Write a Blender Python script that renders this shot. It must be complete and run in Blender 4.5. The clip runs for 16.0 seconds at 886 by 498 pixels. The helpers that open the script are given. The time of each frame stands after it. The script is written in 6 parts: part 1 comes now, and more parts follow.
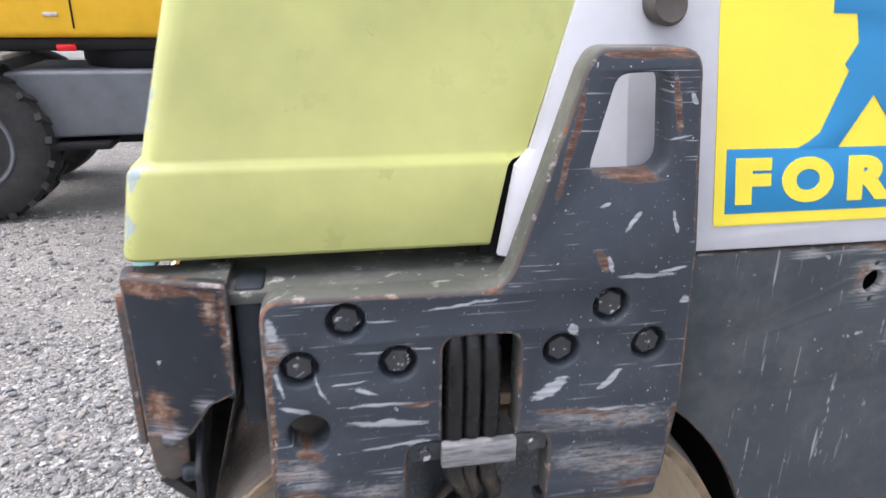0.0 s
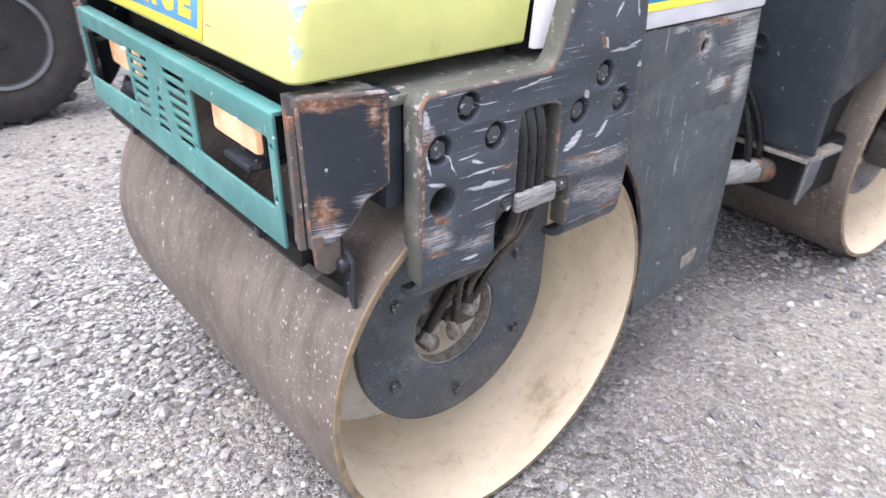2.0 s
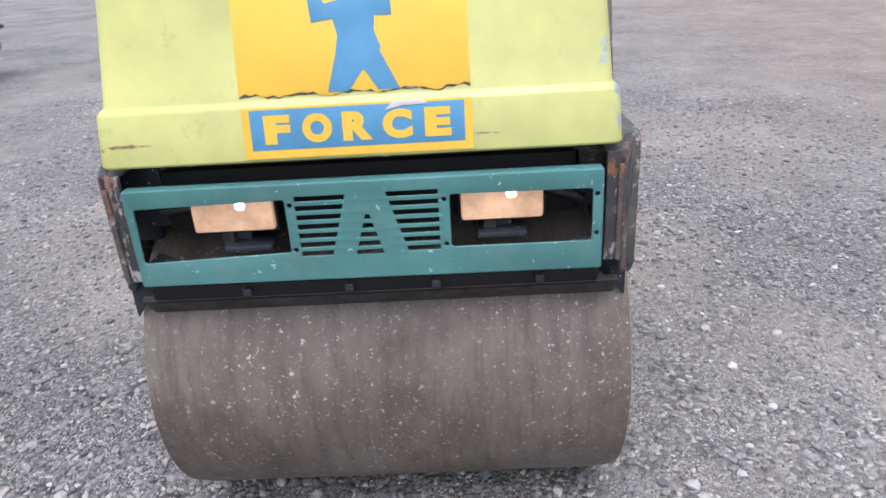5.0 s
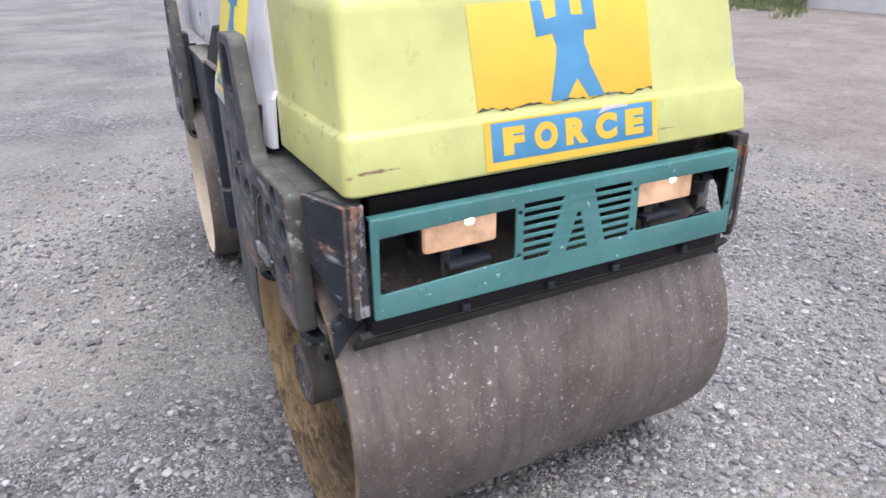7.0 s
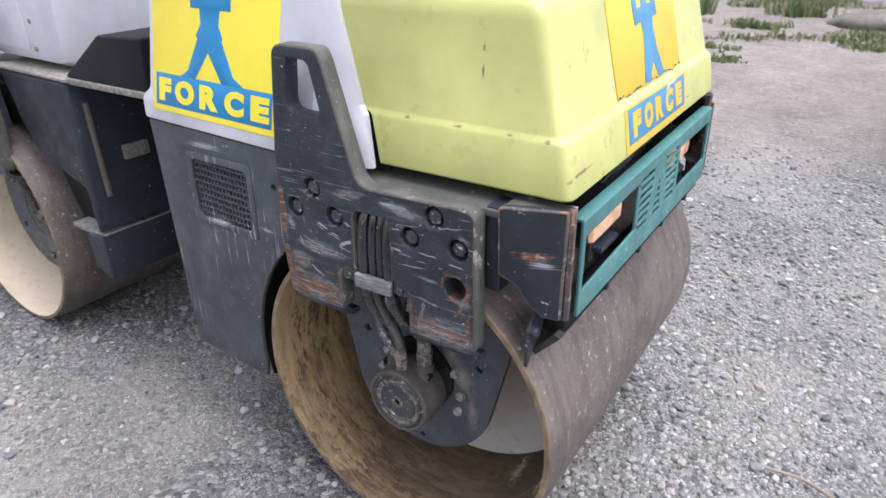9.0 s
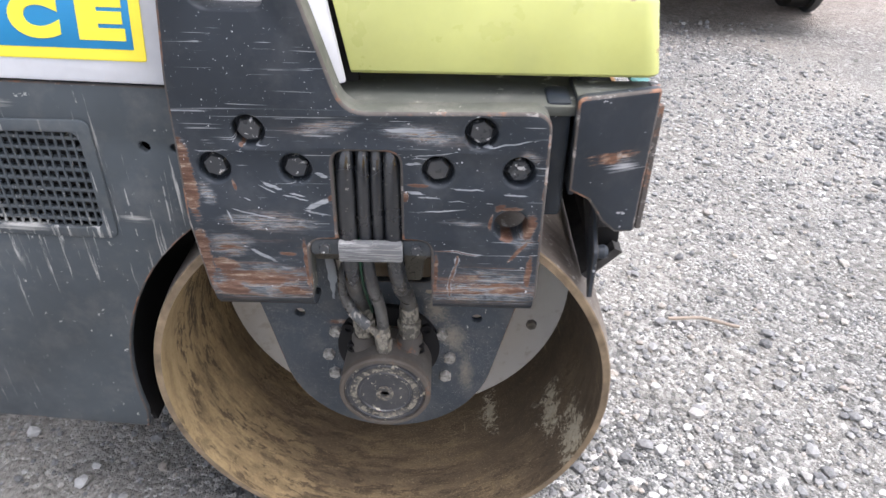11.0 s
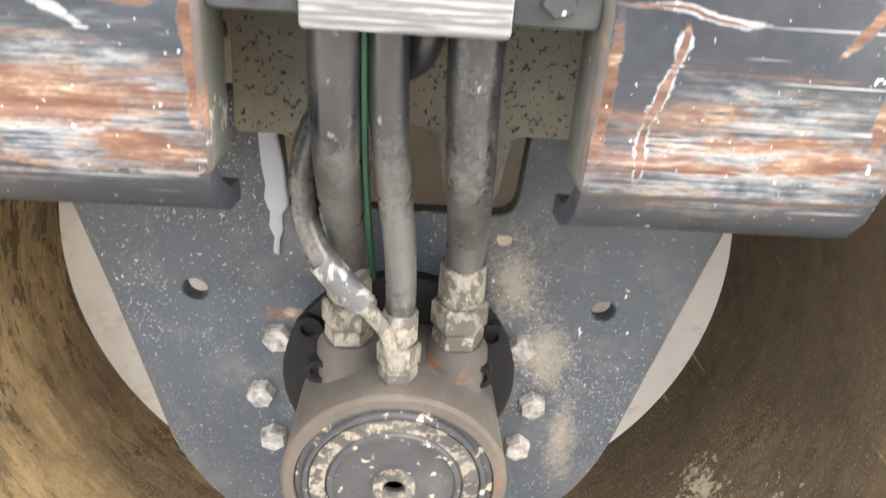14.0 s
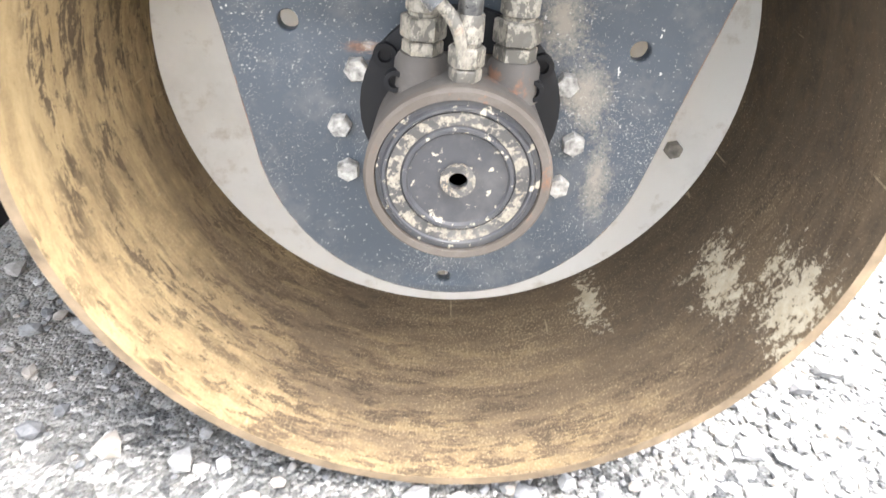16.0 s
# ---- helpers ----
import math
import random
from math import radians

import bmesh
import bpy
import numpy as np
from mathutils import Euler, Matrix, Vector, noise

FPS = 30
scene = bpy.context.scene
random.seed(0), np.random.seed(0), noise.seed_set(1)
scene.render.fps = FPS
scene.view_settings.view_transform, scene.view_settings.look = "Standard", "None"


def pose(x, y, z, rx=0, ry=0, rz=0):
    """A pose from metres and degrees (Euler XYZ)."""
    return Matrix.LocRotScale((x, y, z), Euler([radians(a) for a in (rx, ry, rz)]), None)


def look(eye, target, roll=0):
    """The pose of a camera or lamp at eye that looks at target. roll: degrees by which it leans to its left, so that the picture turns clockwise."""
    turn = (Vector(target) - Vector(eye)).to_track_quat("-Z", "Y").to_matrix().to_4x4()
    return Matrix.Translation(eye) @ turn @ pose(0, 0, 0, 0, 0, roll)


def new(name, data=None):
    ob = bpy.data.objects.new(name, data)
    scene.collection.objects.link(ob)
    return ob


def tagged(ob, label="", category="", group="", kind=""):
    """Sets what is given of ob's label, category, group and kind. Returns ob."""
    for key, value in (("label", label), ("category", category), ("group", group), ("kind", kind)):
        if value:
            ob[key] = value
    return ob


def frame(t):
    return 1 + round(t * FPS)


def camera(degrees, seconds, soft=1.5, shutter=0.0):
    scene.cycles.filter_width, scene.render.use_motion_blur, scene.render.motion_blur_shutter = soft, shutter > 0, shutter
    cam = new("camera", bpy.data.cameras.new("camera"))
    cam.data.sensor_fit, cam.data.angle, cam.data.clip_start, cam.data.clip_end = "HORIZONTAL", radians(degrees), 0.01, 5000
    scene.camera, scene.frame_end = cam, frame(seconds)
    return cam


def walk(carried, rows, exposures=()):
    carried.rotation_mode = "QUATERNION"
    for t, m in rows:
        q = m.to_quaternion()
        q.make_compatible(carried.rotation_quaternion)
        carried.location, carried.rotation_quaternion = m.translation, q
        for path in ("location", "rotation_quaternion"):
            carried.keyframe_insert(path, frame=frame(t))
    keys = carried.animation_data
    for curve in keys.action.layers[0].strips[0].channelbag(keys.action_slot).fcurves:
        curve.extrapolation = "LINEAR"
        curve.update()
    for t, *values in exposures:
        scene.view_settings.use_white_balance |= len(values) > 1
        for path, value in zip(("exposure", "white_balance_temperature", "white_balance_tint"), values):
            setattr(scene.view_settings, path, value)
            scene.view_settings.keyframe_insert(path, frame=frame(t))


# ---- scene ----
cam = camera(65.3, 16.0, shutter=0.3)
PATH = [
    (0, (-0.209, -1.543, 1.586), (0.122, 0.293, 0.864), 0.7),
    (0.5, (-0.374, -1.705, 1.603), (0.083, 0.084, 0.834), 1.5),
    (1, (-0.603, -1.742, 1.611), (0.112, -0.076, 0.766), 1.7),
    (1.5, (-0.842, -1.743, 1.599), (0.06, -0.202, 0.699), 1.0),
    (2, (-0.988, -1.591, 1.544), (0.128, -0.257, 0.556), 0.9),
    (2.5, (-1.193, -1.428, 1.572), (0.19, -0.363, 0.595), 1.7),
    (3, (-1.48, -1.268, 1.626), (0.068, -0.413, 0.693), 1.1),
    (3.5, (-1.651, -1.028, 1.638), (-0.036, -0.348, 0.675), -0.5),
    (4, (-1.822, -0.793, 1.657), (-0.088, -0.315, 0.782), 1.4),
    (4.2, (-1.89, -0.716, 1.691), (-0.136, -0.296, 0.827), -0.4),
    (6.3, (-2.083, 0.656, 1.682), (-0.324, 0.073, 0.929), 0.0),
    (6.5, (-2.052, 0.746, 1.696), (-0.315, 0.105, 0.941), 0.3),
    (7, (-1.835, 1.067, 1.731), (-0.206, 0.239, 0.919), -1.0),
    (7.5, (-1.656, 1.36, 1.76), (-0.149, 0.315, 0.962), 0.4),
    (8, (-1.504, 1.664, 1.779), (-0.165, 0.429, 0.953), -0.2),
    (8.5, (-1.25, 1.823, 1.796), (-0.096, 0.427, 0.948), -1.4),
    (9, (-1.009, 1.918, 1.802), (-0.028, 0.418, 0.915), -0.7),
    (9.5, (-0.75, 2.063, 1.776), (-0.07, 0.442, 0.822), -0.7),
    (9.7, (-0.665, 2.074, 1.76), (-0.102, 0.425, 0.777), -0.2),
    (11.8, (0.0, 1.42, 1.446), (-0.079, -0.218, 0.301), 0.5),
    (12, (0.001, 1.359, 1.386), (-0.019, -0.304, 0.275), -0.4),
    (12.5, (0.0, 1.199, 1.273), (-0.019, -0.508, 0.231), -0.1),
    (13, (-0.003, 1.113, 1.187), (-0.056, -0.628, 0.204), 0.3),
    (13.5, (-0.008, 1.071, 1.085), (-0.082, -0.686, 0.131), 1.7),
    (14, (-0.006, 1.095, 0.975), (-0.11, -0.685, 0.069), 4.1),
    (14.5, (-0.009, 1.121, 0.892), (-0.052, -0.681, 0.025), 3.0),
    (15, (0.007, 1.161, 0.857), (-0.052, -0.591, -0.104), 3.5),
    (15.5, (0.012, 1.213, 0.815), (-0.044, -0.524, -0.176), 4.3),
    (16, (0.028, 1.3, 0.839), (-0.028, -0.38, -0.246), 4.7),
]
EXPOSURES = [(0, 1.32, 6200, 18), (0.5, 1.42, 6200, 18), (1, 1.55, 6200, 18), (1.5, 1.78, 6100, 19), (2, 1.78, 6250, 19), (3, 1.15, 6200, 19), (4.2, 0.9, 6050, 19), (6.3, 0.95, 6050, 19), (8, 1.12, 6050, 19), (9.7, 1.32, 6050, 18), (11.8, 2.25, 6500, 14), (12.5, 2.99, 6750, 13), (13.0, 3.22, 7000, 13), (14.0, 3.33, 7100, 13), (14.5, 3.45, 6950, 12), (15.5, 3.6, 6650, 11), (16.0, 3.5, 6500, 12)]
walk(cam, [(t, look(eye, target, roll)) for t, eye, target, roll in PATH], EXPOSURES)

# ---- light ----
world = bpy.data.worlds.new("overcast_sky")
scene.world = world
world.use_nodes = True
wn, wl = world.node_tree.nodes, world.node_tree.links
sky = wn.new("ShaderNodeTexSky")
sky.sky_type, sky.sun_disc = "NISHITA", False
sky.sun_elevation, sky.sun_rotation = radians(66), radians(270)
sky.dust_density, sky.air_density = 4.0, 1.0
soften = wn.new("ShaderNodeHueSaturation")
soften.inputs["Saturation"].default_value = 0.3
wl.new(sky.outputs[0], soften.inputs["Color"])
wl.new(soften.outputs[0], wn["Background"].inputs["Color"])
wn["Background"].inputs["Strength"].default_value = 0.15
sun = new("sun", bpy.data.lights.new("sun", "SUN"))
sun.data.energy, sun.data.angle, sun.data.color = 0.7, radians(40), (1.0, 0.98, 0.95)
sun.matrix_world = look((-1.3, 0.2, 8.4), (0, 0, 0))


# ---- materials ----
class Mat:
    """A small node builder round one Principled material."""

    def __init__(self, name, rough=0.5, metal=0.0, spec=0.5):
        self.m = bpy.data.materials.new(name)
        self.m.use_nodes = True
        self.n, self.l = self.m.node_tree.nodes, self.m.node_tree.links
        self.b = self.n["Principled BSDF"]
        self.b.inputs["Roughness"].default_value = rough
        self.b.inputs["Metallic"].default_value = metal
        self.b.inputs["Specular IOR Level"].default_value = spec
        self.co = self.n.new("ShaderNodeTexCoord").outputs["Object"]

    def scaled(self, sx, sy, sz):
        m = self.n.new("ShaderNodeMapping")
        m.inputs["Scale"].default_value = (sx, sy, sz)
        m.inputs["Location"].default_value = (17.3, 5.7, 9.1)
        self.l.new(self.co, m.inputs["Vector"])
        return m.outputs[0]

    def noise(self, scale=5.0, detail=4.0, rough=0.6, stretch=(1, 1, 1), warp=0.0):
        t = self.n.new("ShaderNodeTexNoise")
        t.inputs["Scale"].default_value = scale
        t.inputs["Detail"].default_value = detail
        t.inputs["Roughness"].default_value = rough
        t.inputs["Distortion"].default_value = warp
        self.l.new(self.scaled(*stretch), t.inputs["Vector"])
        return t.outputs["Fac"]

    def voronoi(self, scale, feature="F1", out="Distance", randomness=1.0):
        t = self.n.new("ShaderNodeTexVoronoi")
        t.feature = feature
        t.inputs["Scale"].default_value = scale
        t.inputs["Randomness"].default_value = randomness
        self.l.new(self.co, t.inputs["Vector"])
        return t.outputs[out]

    def ramp(self, fac, *stops):
        """Stops of (position, value or colour)."""
        r = self.n.new("ShaderNodeValToRGB")
        els = r.color_ramp.elements
        while len(els) < len(stops):
            els.new(0.5)
        for e, (p, c) in zip(els, stops):
            e.position = p
            e.color = (c, c, c, 1) if isinstance(c, (int, float)) else (*c, 1)
        self.l.new(fac, r.inputs["Fac"])
        return r.outputs["Color"]

    def mix(self, fac, a, b, mode="MIX"):
        x = self.n.new("ShaderNodeMix")
        x.data_type, x.blend_type = "RGBA", mode
        for sock, v in ((x.inputs[0], fac), (x.inputs[6], a), (x.inputs[7], b)):
            if isinstance(v, (int, float)):
                sock.default_value = v if sock.type == "VALUE" else (v, v, v, 1)
            elif isinstance(v, tuple):
                sock.default_value = (*v, 1)
            else:
                self.l.new(v, sock)
        return x.outputs[2]

    def math(self, op, a, b=0.0):
        x = self.n.new("ShaderNodeMath")
        x.operation = op
        for sock, v in zip(x.inputs, (a, b)):
            if isinstance(v, (int, float)):
                sock.default_value = v
            else:
                self.l.new(v, sock)
        return x.outputs[0]

    def axis(self, name):
        x = self.n.new("ShaderNodeSeparateXYZ")
        self.l.new(self.co, x.inputs[0])
        return x.outputs[name]

    def color(self, v):
        if isinstance(v, tuple):
            self.b.inputs["Base Color"].default_value = (*v, 1)
        else:
            self.l.new(v, self.b.inputs["Base Color"])
        return self

    def rough(self, v):
        self.l.new(v, self.b.inputs["Roughness"])
        return self

    def bump(self, height, strength=0.3, distance=0.002):
        x = self.n.new("ShaderNodeBump")
        x.inputs["Strength"].default_value = strength
        x.inputs["Distance"].default_value = distance
        self.l.new(height, x.inputs["Height"])
        self.l.new(x.outputs[0], self.b.inputs["Normal"])
        return self


def paint(name, base, wear=(0.45, 0.46, 0.48), rust=(0.16, 0.07, 0.03), scratch=0.62, rusty=0.68, rough=0.45, streak=(1.5, 1.5, 22), dust=0.25, spots=(), primer=(0.36, 0.45, 0.50), chip=0.70, rubs=(), rusts=(), lift=0.0, spot_y=0.03, chip_scale=55.0, peel=0.0, spec=0.5, powder=(), drips=0.0):
    """Sprayed steel with long scuffs, chips and rust. spots: places (x, y, z, radius) rubbed to the primer."""
    m = Mat(name, rough, spec=spec)
    tone = m.ramp(m.noise(3.0, 6), (0.3, tuple(c * 0.8 for c in base)), (0.7, tuple(min(1, c * 1.2) for c in base)))
    dusty = m.ramp(m.noise(9.0, 8, 0.7), (0.5, 0.0), (0.85, dust))
    tone = m.mix(dusty, tone, (0.33, 0.31, 0.28))
    lines = m.noise(7.0, 5, 0.65, streak)
    where = m.noise(2.6, 3)
    amount = m.math("ADD", lines, m.math("MULTIPLY", where, 0.55))
    wornmask = m.ramp(amount, (scratch + 0.2, 0.0), (scratch + 0.26, 1.0))
    tone = m.mix(wornmask, tone, m.ramp(m.noise(18, 5, 0.7, streak), (0.35, tuple(c * 0.55 for c in wear)), (0.62, wear)))
    def near(x, y, z, rx, rz, ry=0.25):
        sub = m.n.new("ShaderNodeVectorMath")
        sub.operation = "SUBTRACT"
        m.l.new(m.co, sub.inputs[0])
        sub.inputs[1].default_value = (x, y, z + lift)
        mul = m.n.new("ShaderNodeVectorMath")
        mul.operation = "MULTIPLY"
        m.l.new(sub.outputs[0], mul.inputs[0])
        mul.inputs[1].default_value = (1 / rx, 1 / ry, 1 / rz)
        size = m.n.new("ShaderNodeVectorMath")
        size.operation = "LENGTH"
        m.l.new(mul.outputs[0], size.inputs[0])
        return size.outputs["Value"]

    fibre = m.noise(30.0, 5, 0.65, (0.25, 0.25, 7), 0.2) if rubs else None
    rubbed = None
    for k, spot in enumerate(rubs):
        inner = m.math("ADD", m.math("MULTIPLY", near(*spot), 0.30), m.math("ADD", m.math("MULTIPLY", fibre, 0.9), m.math("MULTIPLY", m.noise(9, 4), 0.35)))
        mask = m.ramp(inner, (0.66 + peel, 1.0), (0.88 + peel, 0.0))
        rubbed = mask if rubbed is None else m.math("MAXIMUM", rubbed, mask)
    if rubs:
        tone = m.mix(m.math("MULTIPLY", rubbed, 0.85), tone, m.ramp(m.noise(45, 4, 0.6, (0.3, 0.3, 3)), (0.3, tuple(q * 0.6 for q in wear)), (0.6, wear)))
    rusted = None
    for spot in rusts:
        inner = m.math("ADD", m.math("MULTIPLY", near(*spot), 0.24), m.math("ADD", m.math("MULTIPLY", m.noise(60, 5, 0.7, (0.3, 0.3, 2.2)), 0.6), m.math("MULTIPLY", m.noise(17, 6, 0.7), 0.5)))
        mask = m.ramp(inner, (0.62, 1.0), (0.74, 0.0))
        rusted = mask if rusted is None else m.math("MAXIMUM", rusted, mask)
    if rusts:
        tone = m.mix(m.math("MULTIPLY", rusted, 0.9), tone, m.ramp(m.noise(50, 5, 0.7), (0.30, (0.075, 0.038, 0.025)), (0.48, (0.17, 0.085, 0.05)), (0.58, (0.28, 0.19, 0.135)), (0.70, (0.42, 0.39, 0.36))))
    for spot in spots:
        inner = m.math("ADD", m.math("MULTIPLY", near(*spot, spot_y), 0.25), m.noise(34, 7, 0.75))
        tone = m.mix(m.ramp(inner, (0.66, 0.9), (0.70, 0.0)), tone, m.ramp(m.noise(40), (0.4, primer), (0.6, tuple(q * 0.75 for q in primer))))
    chips = m.ramp(m.noise(chip_scale, 3), (chip, 0.0), (chip + 0.03, 0.85))
    if chip_scale > 100:  # fine spatter, thick in places
        crowd = m.ramp(m.noise(5.0, 5, 0.6), (0.42, 0.25), (0.60, 1.0))
        chips = m.math("MULTIPLY", chips, crowd)
        mist = m.ramp(m.math("ADD", m.noise(420, 3, 0.7), m.math("MULTIPLY", m.noise(7.0, 6, 0.7), 0.55)), (0.91, 0.0), (1.02, 0.75))
        tone = m.mix(mist, tone, wear)
        chips = m.math("MAXIMUM", chips, m.ramp(m.noise(75.0, 3, 0.6, (1, 1, 0.7)), (0.715, 0.0), (0.735, 0.9)))
    for spot in powder:
        haze = m.math("ADD", m.math("MULTIPLY", near(*spot), 0.30), m.math("ADD", m.math("MULTIPLY", m.noise(16, 7, 0.75), 0.75), m.math("MULTIPLY", m.noise(240, 3, 0.7), 0.45)))
        tone = m.mix(m.ramp(haze, (0.66, 0.5), (0.90, 0.0)), tone, primer)
    if drips:
        run = m.math("MULTIPLY", m.ramp(m.noise(3.0, 2, 0.5, (24, 24, 0.8), 0.3), (drips, 0.0), (drips + 0.02, 1.0)), m.ramp(m.noise(45.0, 3, 0.6, (1, 1, 0.8)), (0.50, 0.0), (0.56, 0.75)))
        tone = m.mix(m.math("MULTIPLY", run, m.ramp(m.noise(3.0, 2), (0.48, 0.0), (0.58, 1.0))), tone, wear)
    tone = m.mix(chips, tone, wear)
    rustmask = m.ramp(m.math("ADD", m.noise(12.0, 7, 0.7), m.math("MULTIPLY", wornmask, 0.08)), (rusty, 0.0), (rusty + 0.07, 0.9))
    tone = m.mix(rustmask, tone, m.ramp(m.noise(60), (0.3, rust), (0.7, tuple(c * 2.2 for c in rust))))
    m.color(tone)
    m.rough(m.ramp(m.noise(14.0, 5), (0.3, rough - 0.12), (0.75, rough + 0.2)))
    m.bump(m.mix(0.5, m.noise(90, 4), wornmask), 0.25, 0.001)
    return m.m


def plain(name, base, rough=0.5, metal=0.0, var=0.15, scale=8.0, bump=0.1, spec=0.5):
    m = Mat(name, rough, metal, spec)
    m.color(m.ramp(m.noise(scale, 6), (0.3, tuple(c * (1 - var) for c in base)), (0.7, tuple(min(1, c * (1 + var)) for c in base))))
    m.bump(m.noise(scale * 12, 4), bump, 0.001)
    return m.m


M_FRAME = paint("anthracite_frame_paint", (0.024, 0.030, 0.038), scratch=0.82, rusty=0.74, chip=0.69, lift=0.045, dust=0.08, spec=0.3,
                rusts=((-0.37, -0.625, 1.13, 0.02, 0.05), (-0.46, -0.625, 0.95, 0.03, 0.05), (-0.43, -0.625, 1.152, 0.09, 0.020), (-0.350, -0.65, 1.10, 0.012, 0.09), (-0.50, -0.60, 1.02, 0.008, 0.12, 0.03), (-0.50, 0.615, 1.08, 0.006, 0.05, 0.012), (-0.42, 0.625, 1.05, 0.05, 0.015)), rubs=((-0.45, -0.625, 0.915, 0.05, 0.03), (-0.385, -0.625, 0.97, 0.03, 0.025), (-0.44, 0.625, 1.03, 0.04, 0.015)))
M_BRACKET = paint("speckled_bracket_paint", (0.048, 0.060, 0.074), wear=(0.50, 0.49, 0.46), scratch=1.0, rusty=0.82, chip=0.645, chip_scale=190.0, dust=0.35, primer=(0.38, 0.33, 0.25), spots=((-0.098, 0.51, 0.690, 0.010, 0.008),), powder=((-0.185, 0.51, 0.455, 0.022, 0.06), (-0.11, 0.51, 0.650, 0.03, 0.05), (-0.15, 0.51, 0.56, 0.03, 0.05)), rusts=((0.11, 0.50, 0.597, 0.05, 0.010), (0.09, 0.50, 0.588, 0.03, 0.012)))
# marks on the outer faces of the side plates: middle (x, z), half length, half width, turn in degrees
WHITE_RIGHT = (
    (-0.288, 1.152, 0.032, 0.0104, 78), (-0.264, 1.026, 0.034, 0.0065, 14), (-0.136, 0.992, 0.085, 0.0091, 3), (-0.165, 1.047, 0.029, 0.0052, 21),
    (-0.143, 1.023, 0.091, 0.0039, 1), (-0.132, 0.952, 0.082, 0.0033, -5), (-0.097, 0.954, 0.041, 0.0065, 0), (0.106, 1.026, 0.046, 0.0169, -30),
    (0.199, 1.033, 0.036, 0.0091, -45), (0.134, 1.12, 0.016, 0.0104, 72), (0.19, 0.982, 0.135, 0.0039, 1), (-0.13, 1.108, 0.089, 0.0026, 0),
    (-0.188, 1.062, 0.047, 0.0026, -6), (-0.034, 1.172, 0.072, 0.0039, -6), (-0.176, 0.844, 0.04, 0.0052, 3), (-0.229, 1.062, 0.047, 0.0026, 67),
    (-0.282, 1.07, 0.031, 0.0052, 74), (0.3, 1.159, 0.012, 0.0078, 11), (0.238, 1.2, 0.068, 0.0065, 1),
)
RUST_RIGHT = (
    (-0.302, 1.013, 0.198, 0.0136, 91), (-0.227, 1.196, 0.085, 0.0102, 1), (-0.05, 1.192, 0.119, 0.0068, 2), (-0.288, 1.107, 0.014, 0.0102, 5),
    (0.317, 0.91, 0.091, 0.017, 87), (-0.258, 0.879, 0.035, 0.0068, 9), (0.267, 0.836, 0.051, 0.0085, 1), (0.144, 0.982, 0.083, 0.0051, 6),
    (-0.25, 0.949, 0.029, 0.0102, 23), (-0.19, 1.18, 0.007, 0.017, 59), (-0.09, 1.02, 0.032, 0.0051, -2),
)
RUBBED_RIGHT = (
    (-0.164, 0.872, 0.061, 0.0175, 7), (0.195, 0.962, 0.133, 0.025, 4), (0.22, 0.878, 0.116, 0.04, 5), (-0.266, 0.913, 0.041, 0.0275, 28),
    (-0.283, 1.118, 0.035, 0.0175, 83),
)
WHITE_LEFT = (
    (0.253, 1.12, 0.042, 0.0022, -178), (0.207, 1.119, 0.011, 0.002, 171), (0.162, 1.056, 0.033, 0.006, 153), (0.118, 1.039, 0.022, 0.003, 168),
    (0.169, 1.049, 0.023, 0.0025, 153), (0.121, 1.033, 0.035, 0.003, 167), (0.208, 1.031, 0.013, 0.0025, 150), (0.087, 1.023, 0.036, 0.01, -155),
    (0.087, 1.004, 0.033, 0.004, 167), (0.075, 1.079, 0.019, 0.008, 166), (0.201, 1.001, 0.057, 0.0035, 166), (0.242, 0.992, 0.025, 0.003, 108),
    (-0.074, 1.161, 0.067, 0.009, -179), (-0.088, 1.113, 0.029, 0.002, -179), (-0.08, 1.103, 0.02, 0.005, 178),
)
WHITE_LEFT_FRONT = (
    (-0.083, 1.047, 0.023, 0.006, 171), (-0.104, 1.038, 0.032, 0.0035, 174), (-0.17, 1.056, 0.042, 0.003, 175), (-0.25, 1.047, 0.032, 0.004, 173),
    (-0.115, 1.121, 0.06, 0.002, -173), (-0.229, 1.139, 0.073, 0.003, -169), (-0.155, 1.032, 0.025, 0.002, 176), (-0.207, 1.029, 0.009, 0.002, 172),
    (-0.126, 1.013, 0.065, 0.002, -176), (-0.162, 0.927, 0.057, 0.006, 175), (-0.154, 0.909, 0.012, 0.009, 87), (-0.149, 0.883, 0.025, 0.009, 72),
    (-0.143, 0.848, 0.032, 0.008, 89), (0.197, 0.915, 0.042, 0.007, 147),
)
RUST_LEFT = (
    (0.304, 1.069, 0.105, 0.018, 93), (0.303, 0.905, 0.086, 0.021, 88), (0.267, 0.893, 0.033, 0.021, 165), (0.151, 0.917, 0.021, 0.007, 172),
    (0.118, 0.892, 0.072, 0.008, 92), (0.226, 1.057, 0.014, 0.006, 99), (0.064, 1.035, 0.009, 0.008, -140), (-0.085, 1.062, 0.025, 0.006, 179),
    (-0.064, 1.039, 0.013, 0.01, -100), (-0.151, 0.928, 0.045, 0.0022, 174), (-0.154, 0.908, 0.017, 0.004, 87), (-0.149, 0.883, 0.025, 0.0045, 72),
    (-0.143, 0.848, 0.032, 0.004, 89), (-0.225, 1.022, 0.013, 0.01, 21),
)
